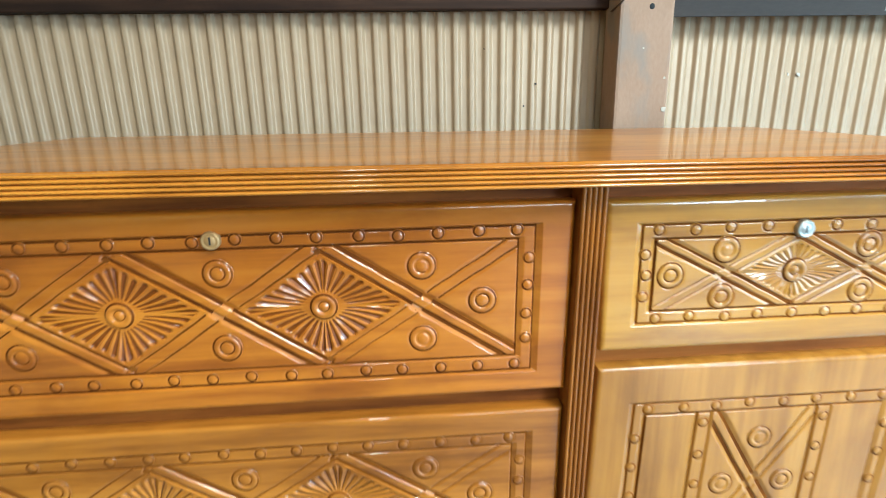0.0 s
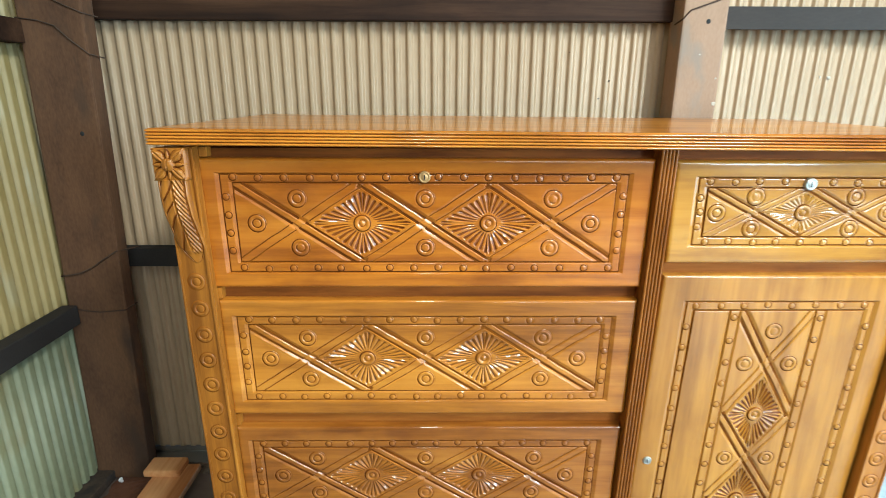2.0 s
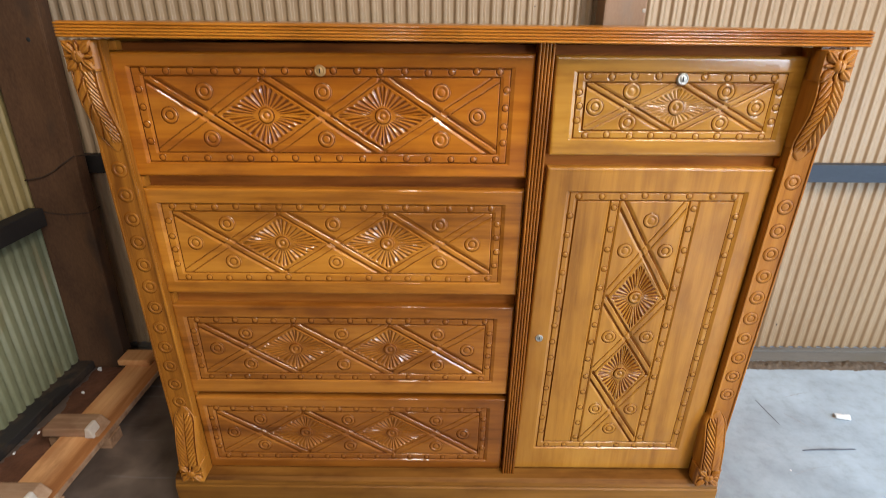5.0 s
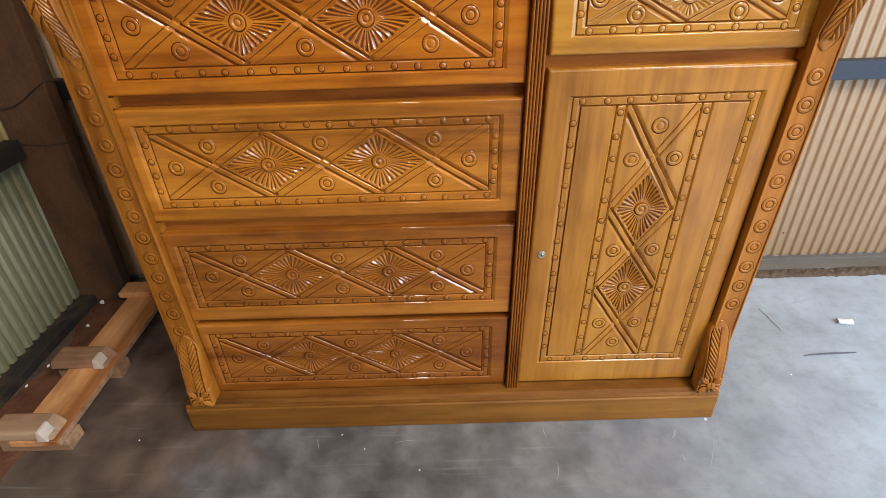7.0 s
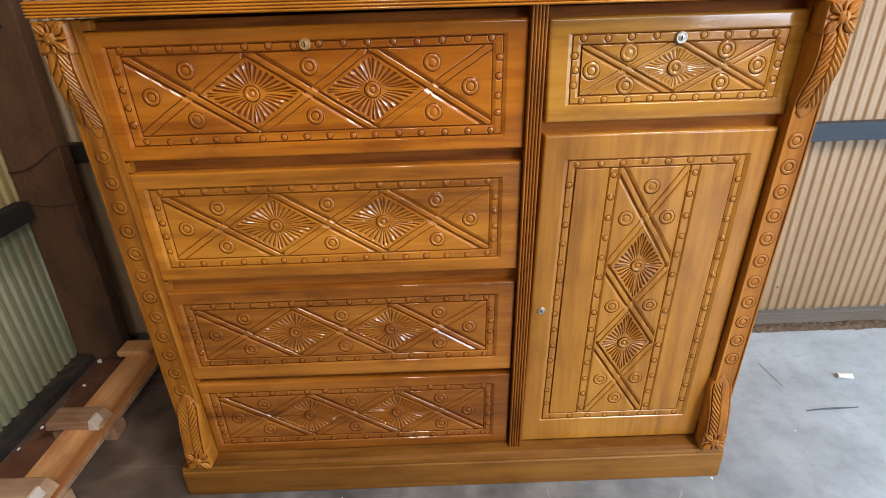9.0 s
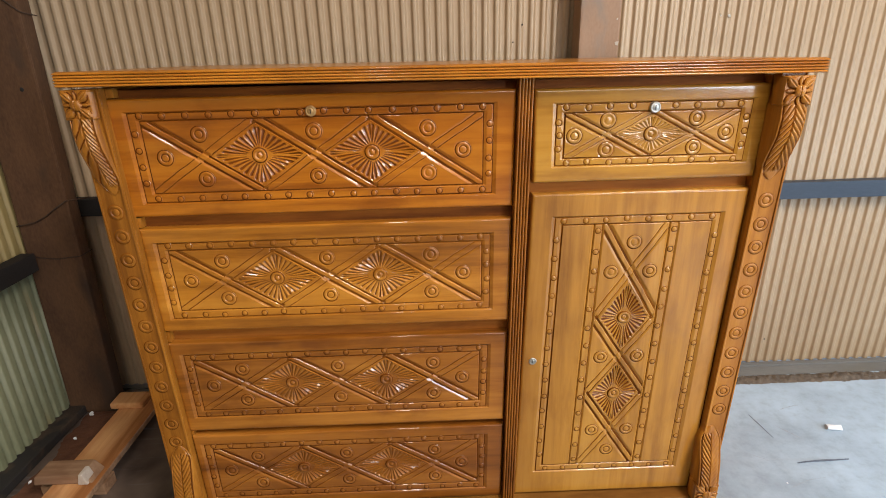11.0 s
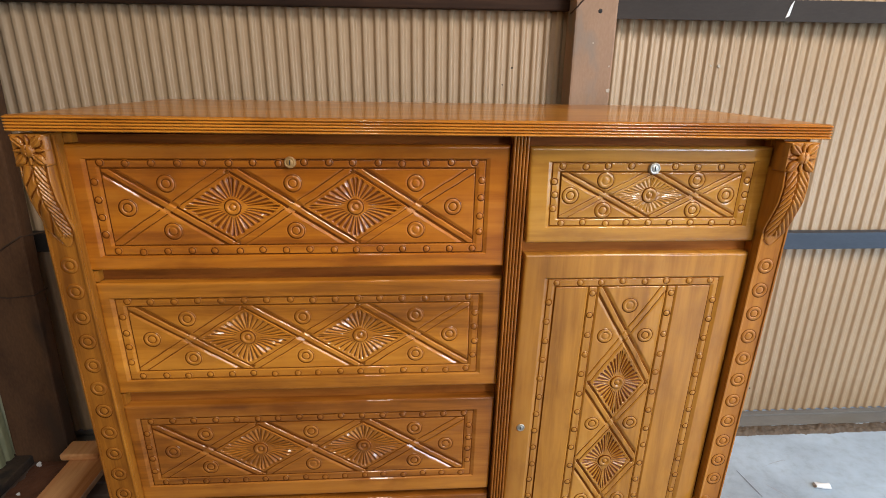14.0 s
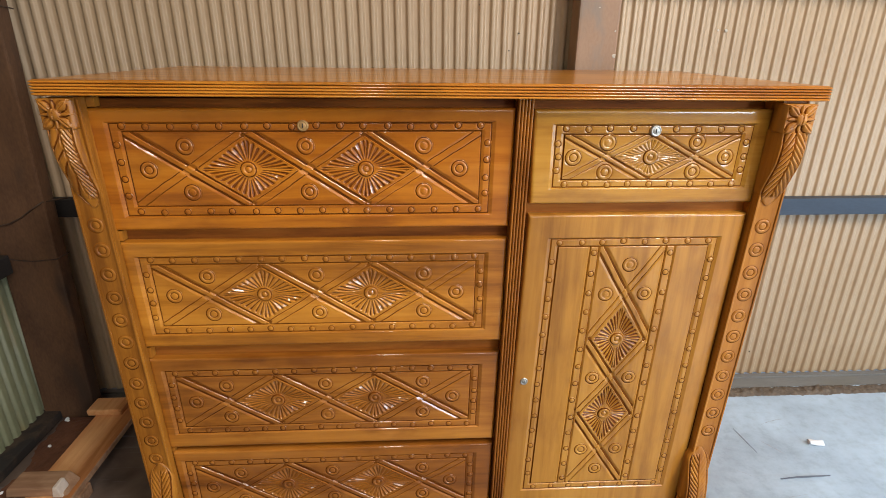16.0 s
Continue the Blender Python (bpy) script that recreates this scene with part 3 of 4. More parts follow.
def carved_board(name, outline, outer, inner, crosses, upright_bands, mat, parent, label, diamonds, pits=(), chan=1.0):
    """A drawer or door front as one carved surface: a sunk border band, a field of pads, and crossed V-cut channels.
    outline: (x0, x1, z0) and (x0, x1, z1); outer, inner: x0, x1, z0, z1; crosses: the same for every X of channels."""
    to, m0, m1 = fitted(outline)
    z0, z1 = outline[0][2], outline[1][2]
    cols = spaced(m0, m1, 0.00118, [outer[0], inner[0]] + [v for b in upright_bands for v in b])
    right = [outer[1] - 0.004, inner[1] - 0.004]
    cols = np.unique(np.concatenate([cols, spaced(m0, m1, 0.00118, right)[np.abs(spaced(m0, m1, 0.00118, right) - sum(right) / 2) < 0.03]]))
    rows_ = spaced(z0, z1, 0.00118, [outer[2], inner[2], outer[3] - 0.004, inner[3] - 0.004])
    cols, rows_ = (c[np.r_[True, np.diff(c) > 0.0003]] for c in (cols, rows_))
    nu, nv = len(cols) - 1, len(rows_) - 1
    U, Z = np.meshgrid(cols, rows_)
    X, _ = to(U, Z)
    sx = U + 0.0004 * np.sin(Z * 61 + U * 23) + 0.0002 * np.sin(Z * 210 + U * 90)
    sz = Z + 0.0004 * np.sin(U * 47 + Z * 31 + 1.3) + 0.0002 * np.sin(U * 190 + 2)

    def facet(r, bottom, broad, narrow, high, low_):
        """A border's outer slant down to its dark line, then the steep rise beyond it."""
        gx, gz = np.minimum(U - r[0], r[1] - U), np.minimum(Z - r[2], r[3] - Z)
        d = np.minimum(gx, gz)
        fall = np.minimum((gx - bottom) / broad, (gz - bottom) / narrow) + 1
        return d, high + (low_ - high) * np.clip(fall, 0, 1), np.minimum(gx - bottom + broad, (gz - bottom + narrow))

    do, slant_o, _ = facet(outer, 0.0055, 0.0072, 0.0030, 0.0, -0.0038)
    di, slant_i, start_i = facet(inner, 0.0022, 0.0062, 0.0026, -BAND, -BAND - 0.0029)
    field = -FIELD + np.zeros_like(U)
    for cx0, cx1, cz0, cz1 in crosses:
        for sign in (1, -1):
            dx, dz = cx1 - cx0, (cz1 - cz0) * sign
            ln = math.hypot(dx, dz)
            cz = cz0 if sign > 0 else cz1
            off = np.abs((sx - cx0) * dz - (sz - cz) * dx) / ln / chan
            run = ((sx - cx0) * dx + (sz - cz) * dz) / ln
            top_, low, rim, deep = (SHALLOW if sign > 0 else DEEP)
            cut = -deep * chan * np.clip(np.minimum((off - top_) / (low - top_), (rim - off) / (rim - low)), 0, 1)
            cut = cut + 0.0006 * chan * np.clip(1 - (off / top_) ** 2, 0, 1) * (sign < 0)
            field = np.where((run > -0.002) & (run < ln + 0.002) & (off < rim), np.minimum(field, cut - FIELD), field)
    for half_x, half_z, cx, cz in diamonds:
        field = np.where(np.abs(sx - cx) / half_x + np.abs(sz - cz) / half_z < 0.93, -BED, field)
    line = np.zeros_like(U)
    for a, b in upright_bands:
        d = np.minimum(U - a, b - U)
        groove = -BAND - 0.0034 * np.clip(np.minimum((d + 0.0042) / 0.0042, (0.0012 - d) / 0.0012), 0, 1)
        field = np.where(d > -0.0042, groove, field)
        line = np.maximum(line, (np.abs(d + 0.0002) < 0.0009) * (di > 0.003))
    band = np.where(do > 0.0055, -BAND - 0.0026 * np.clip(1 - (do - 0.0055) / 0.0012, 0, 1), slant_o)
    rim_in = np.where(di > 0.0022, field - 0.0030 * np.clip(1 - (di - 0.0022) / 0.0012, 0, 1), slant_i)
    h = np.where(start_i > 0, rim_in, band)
    # Border lines, broad enough to include the shade along their cuts.
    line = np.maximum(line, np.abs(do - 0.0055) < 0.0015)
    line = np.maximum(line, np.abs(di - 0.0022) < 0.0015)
    for px, pz, pr in pits:
        c0, c1 = np.searchsorted(X[nv // 2], (px - 0.03, px + 0.03))
        r0, r1 = np.searchsorted(rows_, (pz - 0.03, pz + 0.03))
        d = np.hypot(X[r0:r1, c0:c1] - px, Z[r0:r1, c0:c1] - pz)
        h[r0:r1, c0:c1] -= 0.0006 * gauss((d - pr) / 0.0014)
    edge = np.minimum(np.minimum(U - m0, m1 - U), np.minimum(Z - z0, z1 - Z))
    h = h - 0.004 * (1 - np.sqrt(np.clip(1 - (1 - np.clip(edge / 0.006, 0, 1)) ** 2, 0, 1)))
    h = h + 0.00018 * np.sin(U * 19 + Z * 33) * np.sin(Z * 27 + 0.6)
    m = nu + 1
    verts = np.stack([X, -h, Z], -1).reshape(-1, 3)
    idx = np.arange((nv + 1) * m).reshape(nv + 1, m)
    quads = np.stack([idx[:-1, :-1], idx[:-1, 1:], idx[1:, 1:], idx[1:, :-1]], -1).reshape(-1, 4)
    rim = np.concatenate([idx[0, :-1], idx[:-1, -1], idx[-1, :0:-1], idx[:0:-1, 0]])
    back = verts[rim].copy()
    back[:, 1] = 0.019
    n0, nr = len(verts), len(rim)
    j = np.arange(nr)
    skirt = np.stack([rim[(j + 1) % nr], rim, n0 + j, n0 + (j + 1) % nr], -1)
    allv, allf = np.concatenate([verts, back]), np.concatenate([quads, skirt])
    me = bpy.data.meshes.new(name)
    me.vertices.add(len(allv))
    me.vertices.foreach_set("co", allv.ravel())
    me.loops.add(len(allf) * 4)
    me.loops.foreach_set("vertex_index", allf.ravel().astype(np.int32))
    me.polygons.add(len(allf))
    me.polygons.foreach_set("loop_start", np.arange(len(allf), dtype=np.int32) * 4)
    me.polygons.foreach_set("use_smooth", np.ones(len(allf), bool))
    me.update(calc_edges=True)
    me.materials.append(mat)
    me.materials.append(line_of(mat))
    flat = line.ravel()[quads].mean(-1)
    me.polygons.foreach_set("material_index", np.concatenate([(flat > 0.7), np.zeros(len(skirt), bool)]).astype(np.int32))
    me.update()
    return hang(name, me, parent, label)


def scored_lines(d, outline, inner, crosses, mat, chan=1.0):
    """Thin dark lines along both edges of every channel."""
    to = fitted(outline)[0]
    for cx0, cx1, cz0, cz1 in crosses:
        for sign in (1, -1):
            dx, dz = cx1 - cx0, (cz1 - cz0) * sign
            ln = math.hypot(dx, dz)
            ux, uz = dx / ln, dz / ln
            cz = cz0 if sign > 0 else cz1
            top_, low, rim, deep = (SHALLOW if sign > 0 else DEEP)
            half, seat = 0.0032 * chan, low * chan
            ox, oz = dx / ln, -dz / ln
            oc = cz1 if sign > 0 else cz0
            for side in (1, -1):
                base = FIELD + deep * chan * (0.62 if sign > 0 else 0.42)
                run = []
                for k in range(121):
                    t = ln * k / 120
                    x, z = cx0 + ux * t + uz * side * seat, cz + uz * t - ux * side * seat
                    free = abs((x - cx0) * oz - (z - oc) * ox) > (0.0112 if sign > 0 else 0.0045) * chan
                    free &= min(x - inner[0], inner[1] - x, z - inner[2], inner[3] - z) > 0.0030 and cx0 <= x <= cx1 and cz0 <= z <= cz1
                    if free:
                        run.append((x, z))
                    if run and (not free or k == 120):
                        if len(run) > 4:
                            (xa, za), (xb, zb) = run[0], run[-1]
                            verts, faces, o = [], [], 0
                            for x, z, w in ((xa, za, -1), (xb, zb, -1), (xb, zb, 1), (xa, za, 1)):
                                X, Z = to(x + uz * w * half, z - ux * w * half)
                                verts.append((X, base, Z))
                            verts += [(a, b + 0.001, c) for a, b, c in verts[o:]]
                            faces.append((o, o + 1, o + 2, o + 3))
                            faces += [(o + i, o + 4 + i, o + 4 + (i + 1) % 4, o + (i + 1) % 4) for i in range(4)]
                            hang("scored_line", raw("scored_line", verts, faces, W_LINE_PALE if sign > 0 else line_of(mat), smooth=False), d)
                        run = []


def rosette_mesh(hx, hz, mat, flutes=36, depth=1.0):
    """A dished diamond with gouged flutes that bend out from its middle and end in scallops, level with the board at its rim."""
    per, rings = 8, 26
    seg = flutes * per
    ends = ((hx, 0), (0, hz), (-hx, 0), (0, -hz), (hx, 0))
    verts, faces, dark = [(0, 0.0030 * depth, 0)], [], []
    for i in range(1, rings + 1):
        r = (i / rings) ** 0.85
        for k in range(seg):
            side, t = divmod(4 * k / seg, 1)
            p, q = ends[int(side)], ends[int(side) + 1]
            ex, ez = p[0] * (1 - t) + q[0] * t, p[1] * (1 - t) + q[1] * t
            nx, nz = q[1] - p[1], p[0] - q[0]
            nl = math.hypot(nx, nz)
            a = math.atan2(ez / hz, ex / hx)
            ix, iz = 0.010 * math.cos(a), 0.010 * math.sin(a)
            bx, bz = ex * 0.62 - nx / nl * 0.004, ez * 0.62 - nz / nl * 0.004
            x = (1 - r) ** 2 * ix + 2 * r * (1 - r) * bx + r * r * ex
            z = (1 - r) ** 2 * iz + 2 * r * (1 - r) * bz + r * r * ez
            number = k // per
            u = 2 * (k % per) / per - 1
            end = 0.93 - 0.08 * u * u - 0.025 * math.sin(number * 2.4)
            gouge = (0.0031 + 0.0006 * math.sin(number * 1.7 + 0.6)) * r * smooth(r / 0.30) * smooth((end - r) / 0.08) * (1 - abs(u))
            dish = 0.0024 * (1 - smooth((r - 0.25) / 0.62))
            verts.append((x, depth * (dish + gouge) - 0.0002 + 0.0040 * (i == rings), z))
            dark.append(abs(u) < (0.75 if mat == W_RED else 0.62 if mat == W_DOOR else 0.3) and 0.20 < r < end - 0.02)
    for k in range(seg):
        faces.append((0, 1 + k, 1 + (k + 1) % seg))
    for i in range(rings - 1):
        o = 1 + i * seg
        for k in range(seg):
            q = (k + 1) % seg
            faces.append((o + k, o + seg + k, o + seg + q, o + q))
    me = raw("rosette", verts, faces, mat, smooth=False)
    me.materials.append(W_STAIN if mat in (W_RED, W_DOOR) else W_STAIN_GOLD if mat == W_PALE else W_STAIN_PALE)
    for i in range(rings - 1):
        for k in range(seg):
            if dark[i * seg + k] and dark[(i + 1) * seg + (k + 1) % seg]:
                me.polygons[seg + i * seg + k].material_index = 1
    return me


def row(a, b, count, jitter=0.0014):
    """Places of the beads between two points, a little uneven."""
    out = []
    for i in range(count):
        t = i / max(1, count - 1)
        out.append((a[0] + (b[0] - a[0]) * t + random.uniform(-jitter, jitter), a[1] + (b[1] - a[1]) * t + random.uniform(-jitter, jitter)))
    return out


def border_row(outer, inner, across, up):
    xl, xr = (outer[0] + inner[0]) / 2 + 0.002, (outer[1] + inner[1]) / 2 - 0.002
    zb, zt = (outer[2] + inner[2]) / 2 + 0.002, (outer[3] + inner[3]) / 2 - 0.002
    out = row((xl + 0.012, zt), (xr - 0.012, zt), across) + row((xl + 0.016, zb), (xr - 0.012, zb), across)
    gap = (zt - zb) / (up + 1)
    for x in (xl, xr):
        out += row((x, zb + gap), (x, zt - gap), up)
    return out


def dress(d, mat, beads, rings, spots, ros):
    """Beads, ring marks and fluted rosettes on a carved board."""
    for x, z in beads:
        hang("bead", BEADS[mat], d, loc=(x, BAND, z))
    for x, z in rings:
        hang("ring", RINGS[mat], d, loc=(x, FIELD, z))
    for x, z in spots:
        hang("rosette", ros, d, loc=(x, FIELD, z))
        hang("boss", BOSSES[mat], d, loc=(x, FIELD + 0.0018, z))


def pits_of(beads, rings):
    return [(x, z, 0.0058) for x, z in beads] + [(x, z, 0.0146) for x, z in rings]


def lock_mesh(mat):
    v, f = lathe([(0, 0.0034), (0.0062, 0.0034), (0.0070, 0.0026), (0.0084, 0.0040), (0.0100, 0.0038), (0.0113, 0.0012), (0.0113, -0.0040)], 28)
    me = raw("lock", v, f, mat)
    o = len(v)
    slot = [(-0.0011, -0.0038, -0.0046), (0.0011, -0.0038, -0.0046), (0.0011, -0.0038, 0.0046), (-0.0011, -0.0038, 0.0046)]
    me = raw("lock", v + slot, f + [(o, o + 1, o + 2, o + 3)], mat)
    me.materials.append(BLACK)
    me.polygons[len(f)].material_index = 1
    return me


LOCK_CHROME, LOCK_BRASS = lock_mesh(CHROME), lock_mesh(BRASS)


def long_drawer(outline, outer, inner, mat, label, lock=None, up=4):
    x0, x1, z0, z1 = inner
    w = (x1 - x0) / 3
    crosses = [(x0 + w * i, x0 + w * (i + 1), z0, z1) for i in range(3)]
    cz, hz = (z0 + z1) / 2, (z1 - z0) / 2
    hx, hzz = w * 0.5 - 0.0135, hz - 0.0135 * 2 * hz / w
    spots = [(x0 + w, cz), (x0 + 2 * w, cz)]
    beads = border_row(outer, inner, 16, up)
    if lock:
        beads = [b for b in beads if math.hypot(b[0] - lock[0], b[1] - lock[1]) > 0.018]
    rings = [(x0 + w * (i + 0.5), cz + k * hz * 0.60) for i in range(3) for k in (1, -1)] + [(x0 + w * 0.17, cz), (x1 - w * 0.19, cz)]
    to = fitted(outline)[0]
    beads, rings, places = ([to(*k) for k in some] for some in (beads, rings, spots))
    d = carved_board("drawer", outline, outer, inner, crosses, (), mat, chest, label, [(hx, hzz, *k) for k in spots], pits_of(beads, rings))
    dress(d, mat, beads, rings, places, rosette_mesh(hx, hzz, mat))
    scored_lines(d, outline, inner, crosses, mat)
    if lock:
        hang("lock", LOCK_BRASS, d, "dull brass cylinder lock", (lock[0], BAND - 0.002, lock[1])).scale = (0.84, 0.84, 0.84)
    return d


# Wood tones step darker downwards, standing in for light lost towards the floor.
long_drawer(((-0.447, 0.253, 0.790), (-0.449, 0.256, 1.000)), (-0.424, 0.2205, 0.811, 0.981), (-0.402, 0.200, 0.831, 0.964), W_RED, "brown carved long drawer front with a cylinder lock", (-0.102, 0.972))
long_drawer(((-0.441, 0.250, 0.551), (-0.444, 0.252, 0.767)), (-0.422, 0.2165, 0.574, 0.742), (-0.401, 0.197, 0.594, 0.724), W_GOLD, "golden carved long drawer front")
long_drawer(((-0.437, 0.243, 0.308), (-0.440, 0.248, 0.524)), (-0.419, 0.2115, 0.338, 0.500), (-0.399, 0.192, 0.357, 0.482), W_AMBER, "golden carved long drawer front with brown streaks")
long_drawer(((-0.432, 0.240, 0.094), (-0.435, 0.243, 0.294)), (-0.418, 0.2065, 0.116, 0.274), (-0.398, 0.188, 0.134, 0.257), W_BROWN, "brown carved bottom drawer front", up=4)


def small_drawer():
    outer, inner = (0.3225, 0.6805, 0.857, 0.9765), (0.341, 0.659, 0.8735, 0.9575)
    x0, x1, z0, z1 = inner
    w, cz, hz = (x1 - x0) / 2, (z0 + z1) / 2, (z1 - z0) / 2
    crosses = [(x0 + w * i, x0 + w * (i + 1), z0, z1) for i in range(2)]
    hx, hzz = w * 0.5 - 0.013, hz - 0.013 * 2 * hz / w
    spots = [(x0 + w, cz)]
    beads = [b for b in border_row(outer, inner, 9, 3) if math.hypot(b[0] - 0.501, b[1] - 0.962) > 0.018]
    rings = [(cx, cz + k * hz * 0.62) for cx in (x0 + w * 0.5, x1 - w * 0.5) for k in (1, -1)] + [(x0 + w * 0.13, cz), (x1 - w * 0.15, cz)]
    d = carved_board("drawer", ((0.290, 0.700, 0.832), (0.288, 0.7045, 0.998)), outer, inner, crosses, (), W_PALE, chest, "pale yellow carved small drawer front with a chrome lock", [(hx, hzz, *spots[0])], pits_of(beads, rings), 0.74)
    dress(d, W_PALE, beads, rings, spots, rosette_mesh(hx, hzz, W_PALE, 36, 0.6))
    scored_lines(d, ((0.290, 0.700, 0.832), (0.288, 0.7045, 0.998)), inner, crosses, W_PALE, 0.74)
    hang("lock", LOCK_CHROME, d, "bright chrome cylinder lock", (0.501, BAND - 0.002, 0.962)).scale = (0.88, 0.88, 0.88)


small_drawer()


def door():
    outer, inner = (0.321, 0.648, 0.156, 0.769), (0.339, 0.631, 0.174, 0.750)
    bands = ((0.403, 0.4185), (0.5485, 0.564))
    outline = ((0.270, 0.677, 0.098), (0.290, 0.697, 0.811))
    zs = (0.750, 0.547, 0.364, 0.175)
    xa, xb = bands[0][1] + 0.001, bands[1][0] - 0.001
    crosses = [(xa, xb, zs[i + 1], zs[i]) for i in range(3)]
    cx = (xa + xb) / 2
    hx, hz = (xb - xa) / 2 * 0.84, 0.0955 * 0.84
    spots = [(cx, zs[1]), (cx, zs[2])]
    w = xb - xa
    beads = border_row(outer, inner, 8, 14)
    for a, b in bands:
        beads += row(((a + b) / 2, 0.19), ((a + b) / 2, 0.735), 14)
    rings = [(cx + k * w * 0.30, (zs[i] + zs[i + 1]) / 2) for i in range(3) for k in (-1, 1)] + [(cx, zs[0] - 0.040), (cx, zs[3] + 0.040)]
    to = fitted(outline)[0]
    beads, rings, places = ([to(*k) for k in some] for some in (beads, rings, spots))
    d = carved_board("door", outline, outer, inner, crosses, bands, W_DOOR, chest, "carved golden door with upright grain and a small lock", [(hx, hz, *k) for k in spots], pits_of(beads, rings))
    dress(d, W_DOOR, beads, rings, places, rosette_mesh(hx, hz, W_DOOR))
    scored_lines(d, outline, inner, crosses, W_DOOR)
    hang("lock", LOCK_CHROME, d, "small chrome cylinder lock", (0.302, 0.0006, 0.453)).scale = (0.72, 0.72, 0.72)


door()

# carcass, rails between the drawers, fluted divider, plinth
part("side_panel", box(-0.487, -0.462, 0.004, 0.52, 0.02, 1.019, 0.002), W_RED, chest)
part("side_panel", box(0.700, 0.722, 0.004, 0.52, 0.02, 1.012, 0.002), W_RED, chest)
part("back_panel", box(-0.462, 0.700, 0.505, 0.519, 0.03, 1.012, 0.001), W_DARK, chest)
part("frame_panel", box(-0.461, 0.699, 0.0195, 0.034, 0.03, 1.014, 0.001), W_DARK, chest, "red-brown frame in the gaps between drawers, its colour deepened for their shade")

for z0, z1, x1 in ((0.769, 0.788, -0.437), (0.526, 0.549, -0.433), (0.296, 0.306, -0.430), (1.002, 1.017, -0.434)):
    part("stile", box(-0.447, x1, 0.003, 0.0192, z0, z1, 0.001), W_POST, chest)


def fluted_divider():
    """An upright strip with five rounded reeds on its face."""
    n, reeds = 80, 5
    verts, faces = [], []
    for j, (a, b, z) in enumerate(((0.2425, 0.270, 0.092), (0.2575, 0.2845, 1.018))):
        for i in range(n + 1):
            u = i / n
            y = -0.0085 - 0.0036 * abs(math.sin(math.pi * reeds * u)) ** 0.6
            verts.append((a + (b - a) * u, y, z))
        verts += [(b, 0.019, z), (a, 0.019, z)]
    m = n + 3
    for i in range(m):
        k = (i + 1) % m
        faces.append((i, k, m + k, m + i))
    faces += [tuple(range(m))[::-1], tuple(range(m, 2 * m))]
    me = raw("divider", verts, faces, W_REED, smooth=False)
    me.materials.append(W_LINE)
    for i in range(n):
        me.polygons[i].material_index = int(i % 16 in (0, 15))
    return me


hang("divider", fluted_divider(), chest, "dark golden fluted upright strip")


def plinth():
    """A base board with a stepped and rounded upper edge."""
    prof = [(-0.034, 0.0), (-0.036, 0.003), (-0.036, 0.070), (-0.033, 0.073), (-0.033, 0.078), (-0.030, 0.084), (-0.022, 0.090), (0.012, 0.093), (0.012, 0.0)]
    verts, faces = [], []
    for x, e in ((-0.506, 0.6), (-0.503, 0), (0.730, 0), (0.733, 0.6)):
        verts += [(x, y + (0.003 if e and y < 0 else 0), z) for y, z in prof]
    m = len(prof)
    for s in range(3):
        for i in range(m):
            k = (i + 1) % m
            faces.append((s * m + i, s * m + k, (s + 1) * m + k, (s + 1) * m + i))
    faces += [tuple(range(m)), tuple(range(3 * m, 4 * m))[::-1]]
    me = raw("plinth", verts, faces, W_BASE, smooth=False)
    # Upper faces take the darker tone that holds back the light from above.
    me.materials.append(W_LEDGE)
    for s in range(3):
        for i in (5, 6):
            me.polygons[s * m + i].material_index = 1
    return me


hang("plinth", plinth(), chest, "plain olive-brown base board resting on the floor")


def tabletop():
    """A thick top with five reeds round its edge."""
    reeds, per = 5, 6
    z0, z1 = 1.0192, 1.0424
    prof = [(0.012, z0)]
    for i in range(reeds):
        for k in range(per + (i == reeds - 1)):
            t = k / per
            prof.append((0.0036 - 0.0046 * math.sin(math.pi * min(1, t)) ** 0.6, z0 + (z1 - z0) * (i + t) / reeds))
    prof += [(0.0045, z1 + 0.0008), (0.008, z1 + 0.001)]
    X0, X1, Y0, Y1 = -0.511, 0.765, -0.0365, 0.520
    rad = 0.005
    verts, faces = [], []
    for inset, z in prof:
        for cx, cy, a0 in ((X1 - rad, Y1 - rad, 0), (X0 + rad, Y1 - rad, 90), (X0 + rad, Y0 + rad, 180), (X1 - rad, Y0 + rad, 270)):
            for k in range(4):
                a = radians(a0 + 30 * k)
                r = rad - inset
                verts.append((cx + r * math.cos(a), cy + r * math.sin(a), z))
    m = 16
    for s in range(len(prof) - 1):
        for i in range(m):
            k = (i + 1) % m
            faces.append((s * m + i, s * m + k, (s + 1) * m + k, (s + 1) * m + i))
    faces += [tuple(range(m))[::-1], tuple(range((len(prof) - 1) * m, len(prof) * m))]
    return raw("tabletop", verts, faces, W_TOP, smooth=False)


top = hang("tabletop", tabletop(), chest, "glossy orange-brown top with a reeded edge")
top.rotation_euler = (0, radians(0.38), 0)


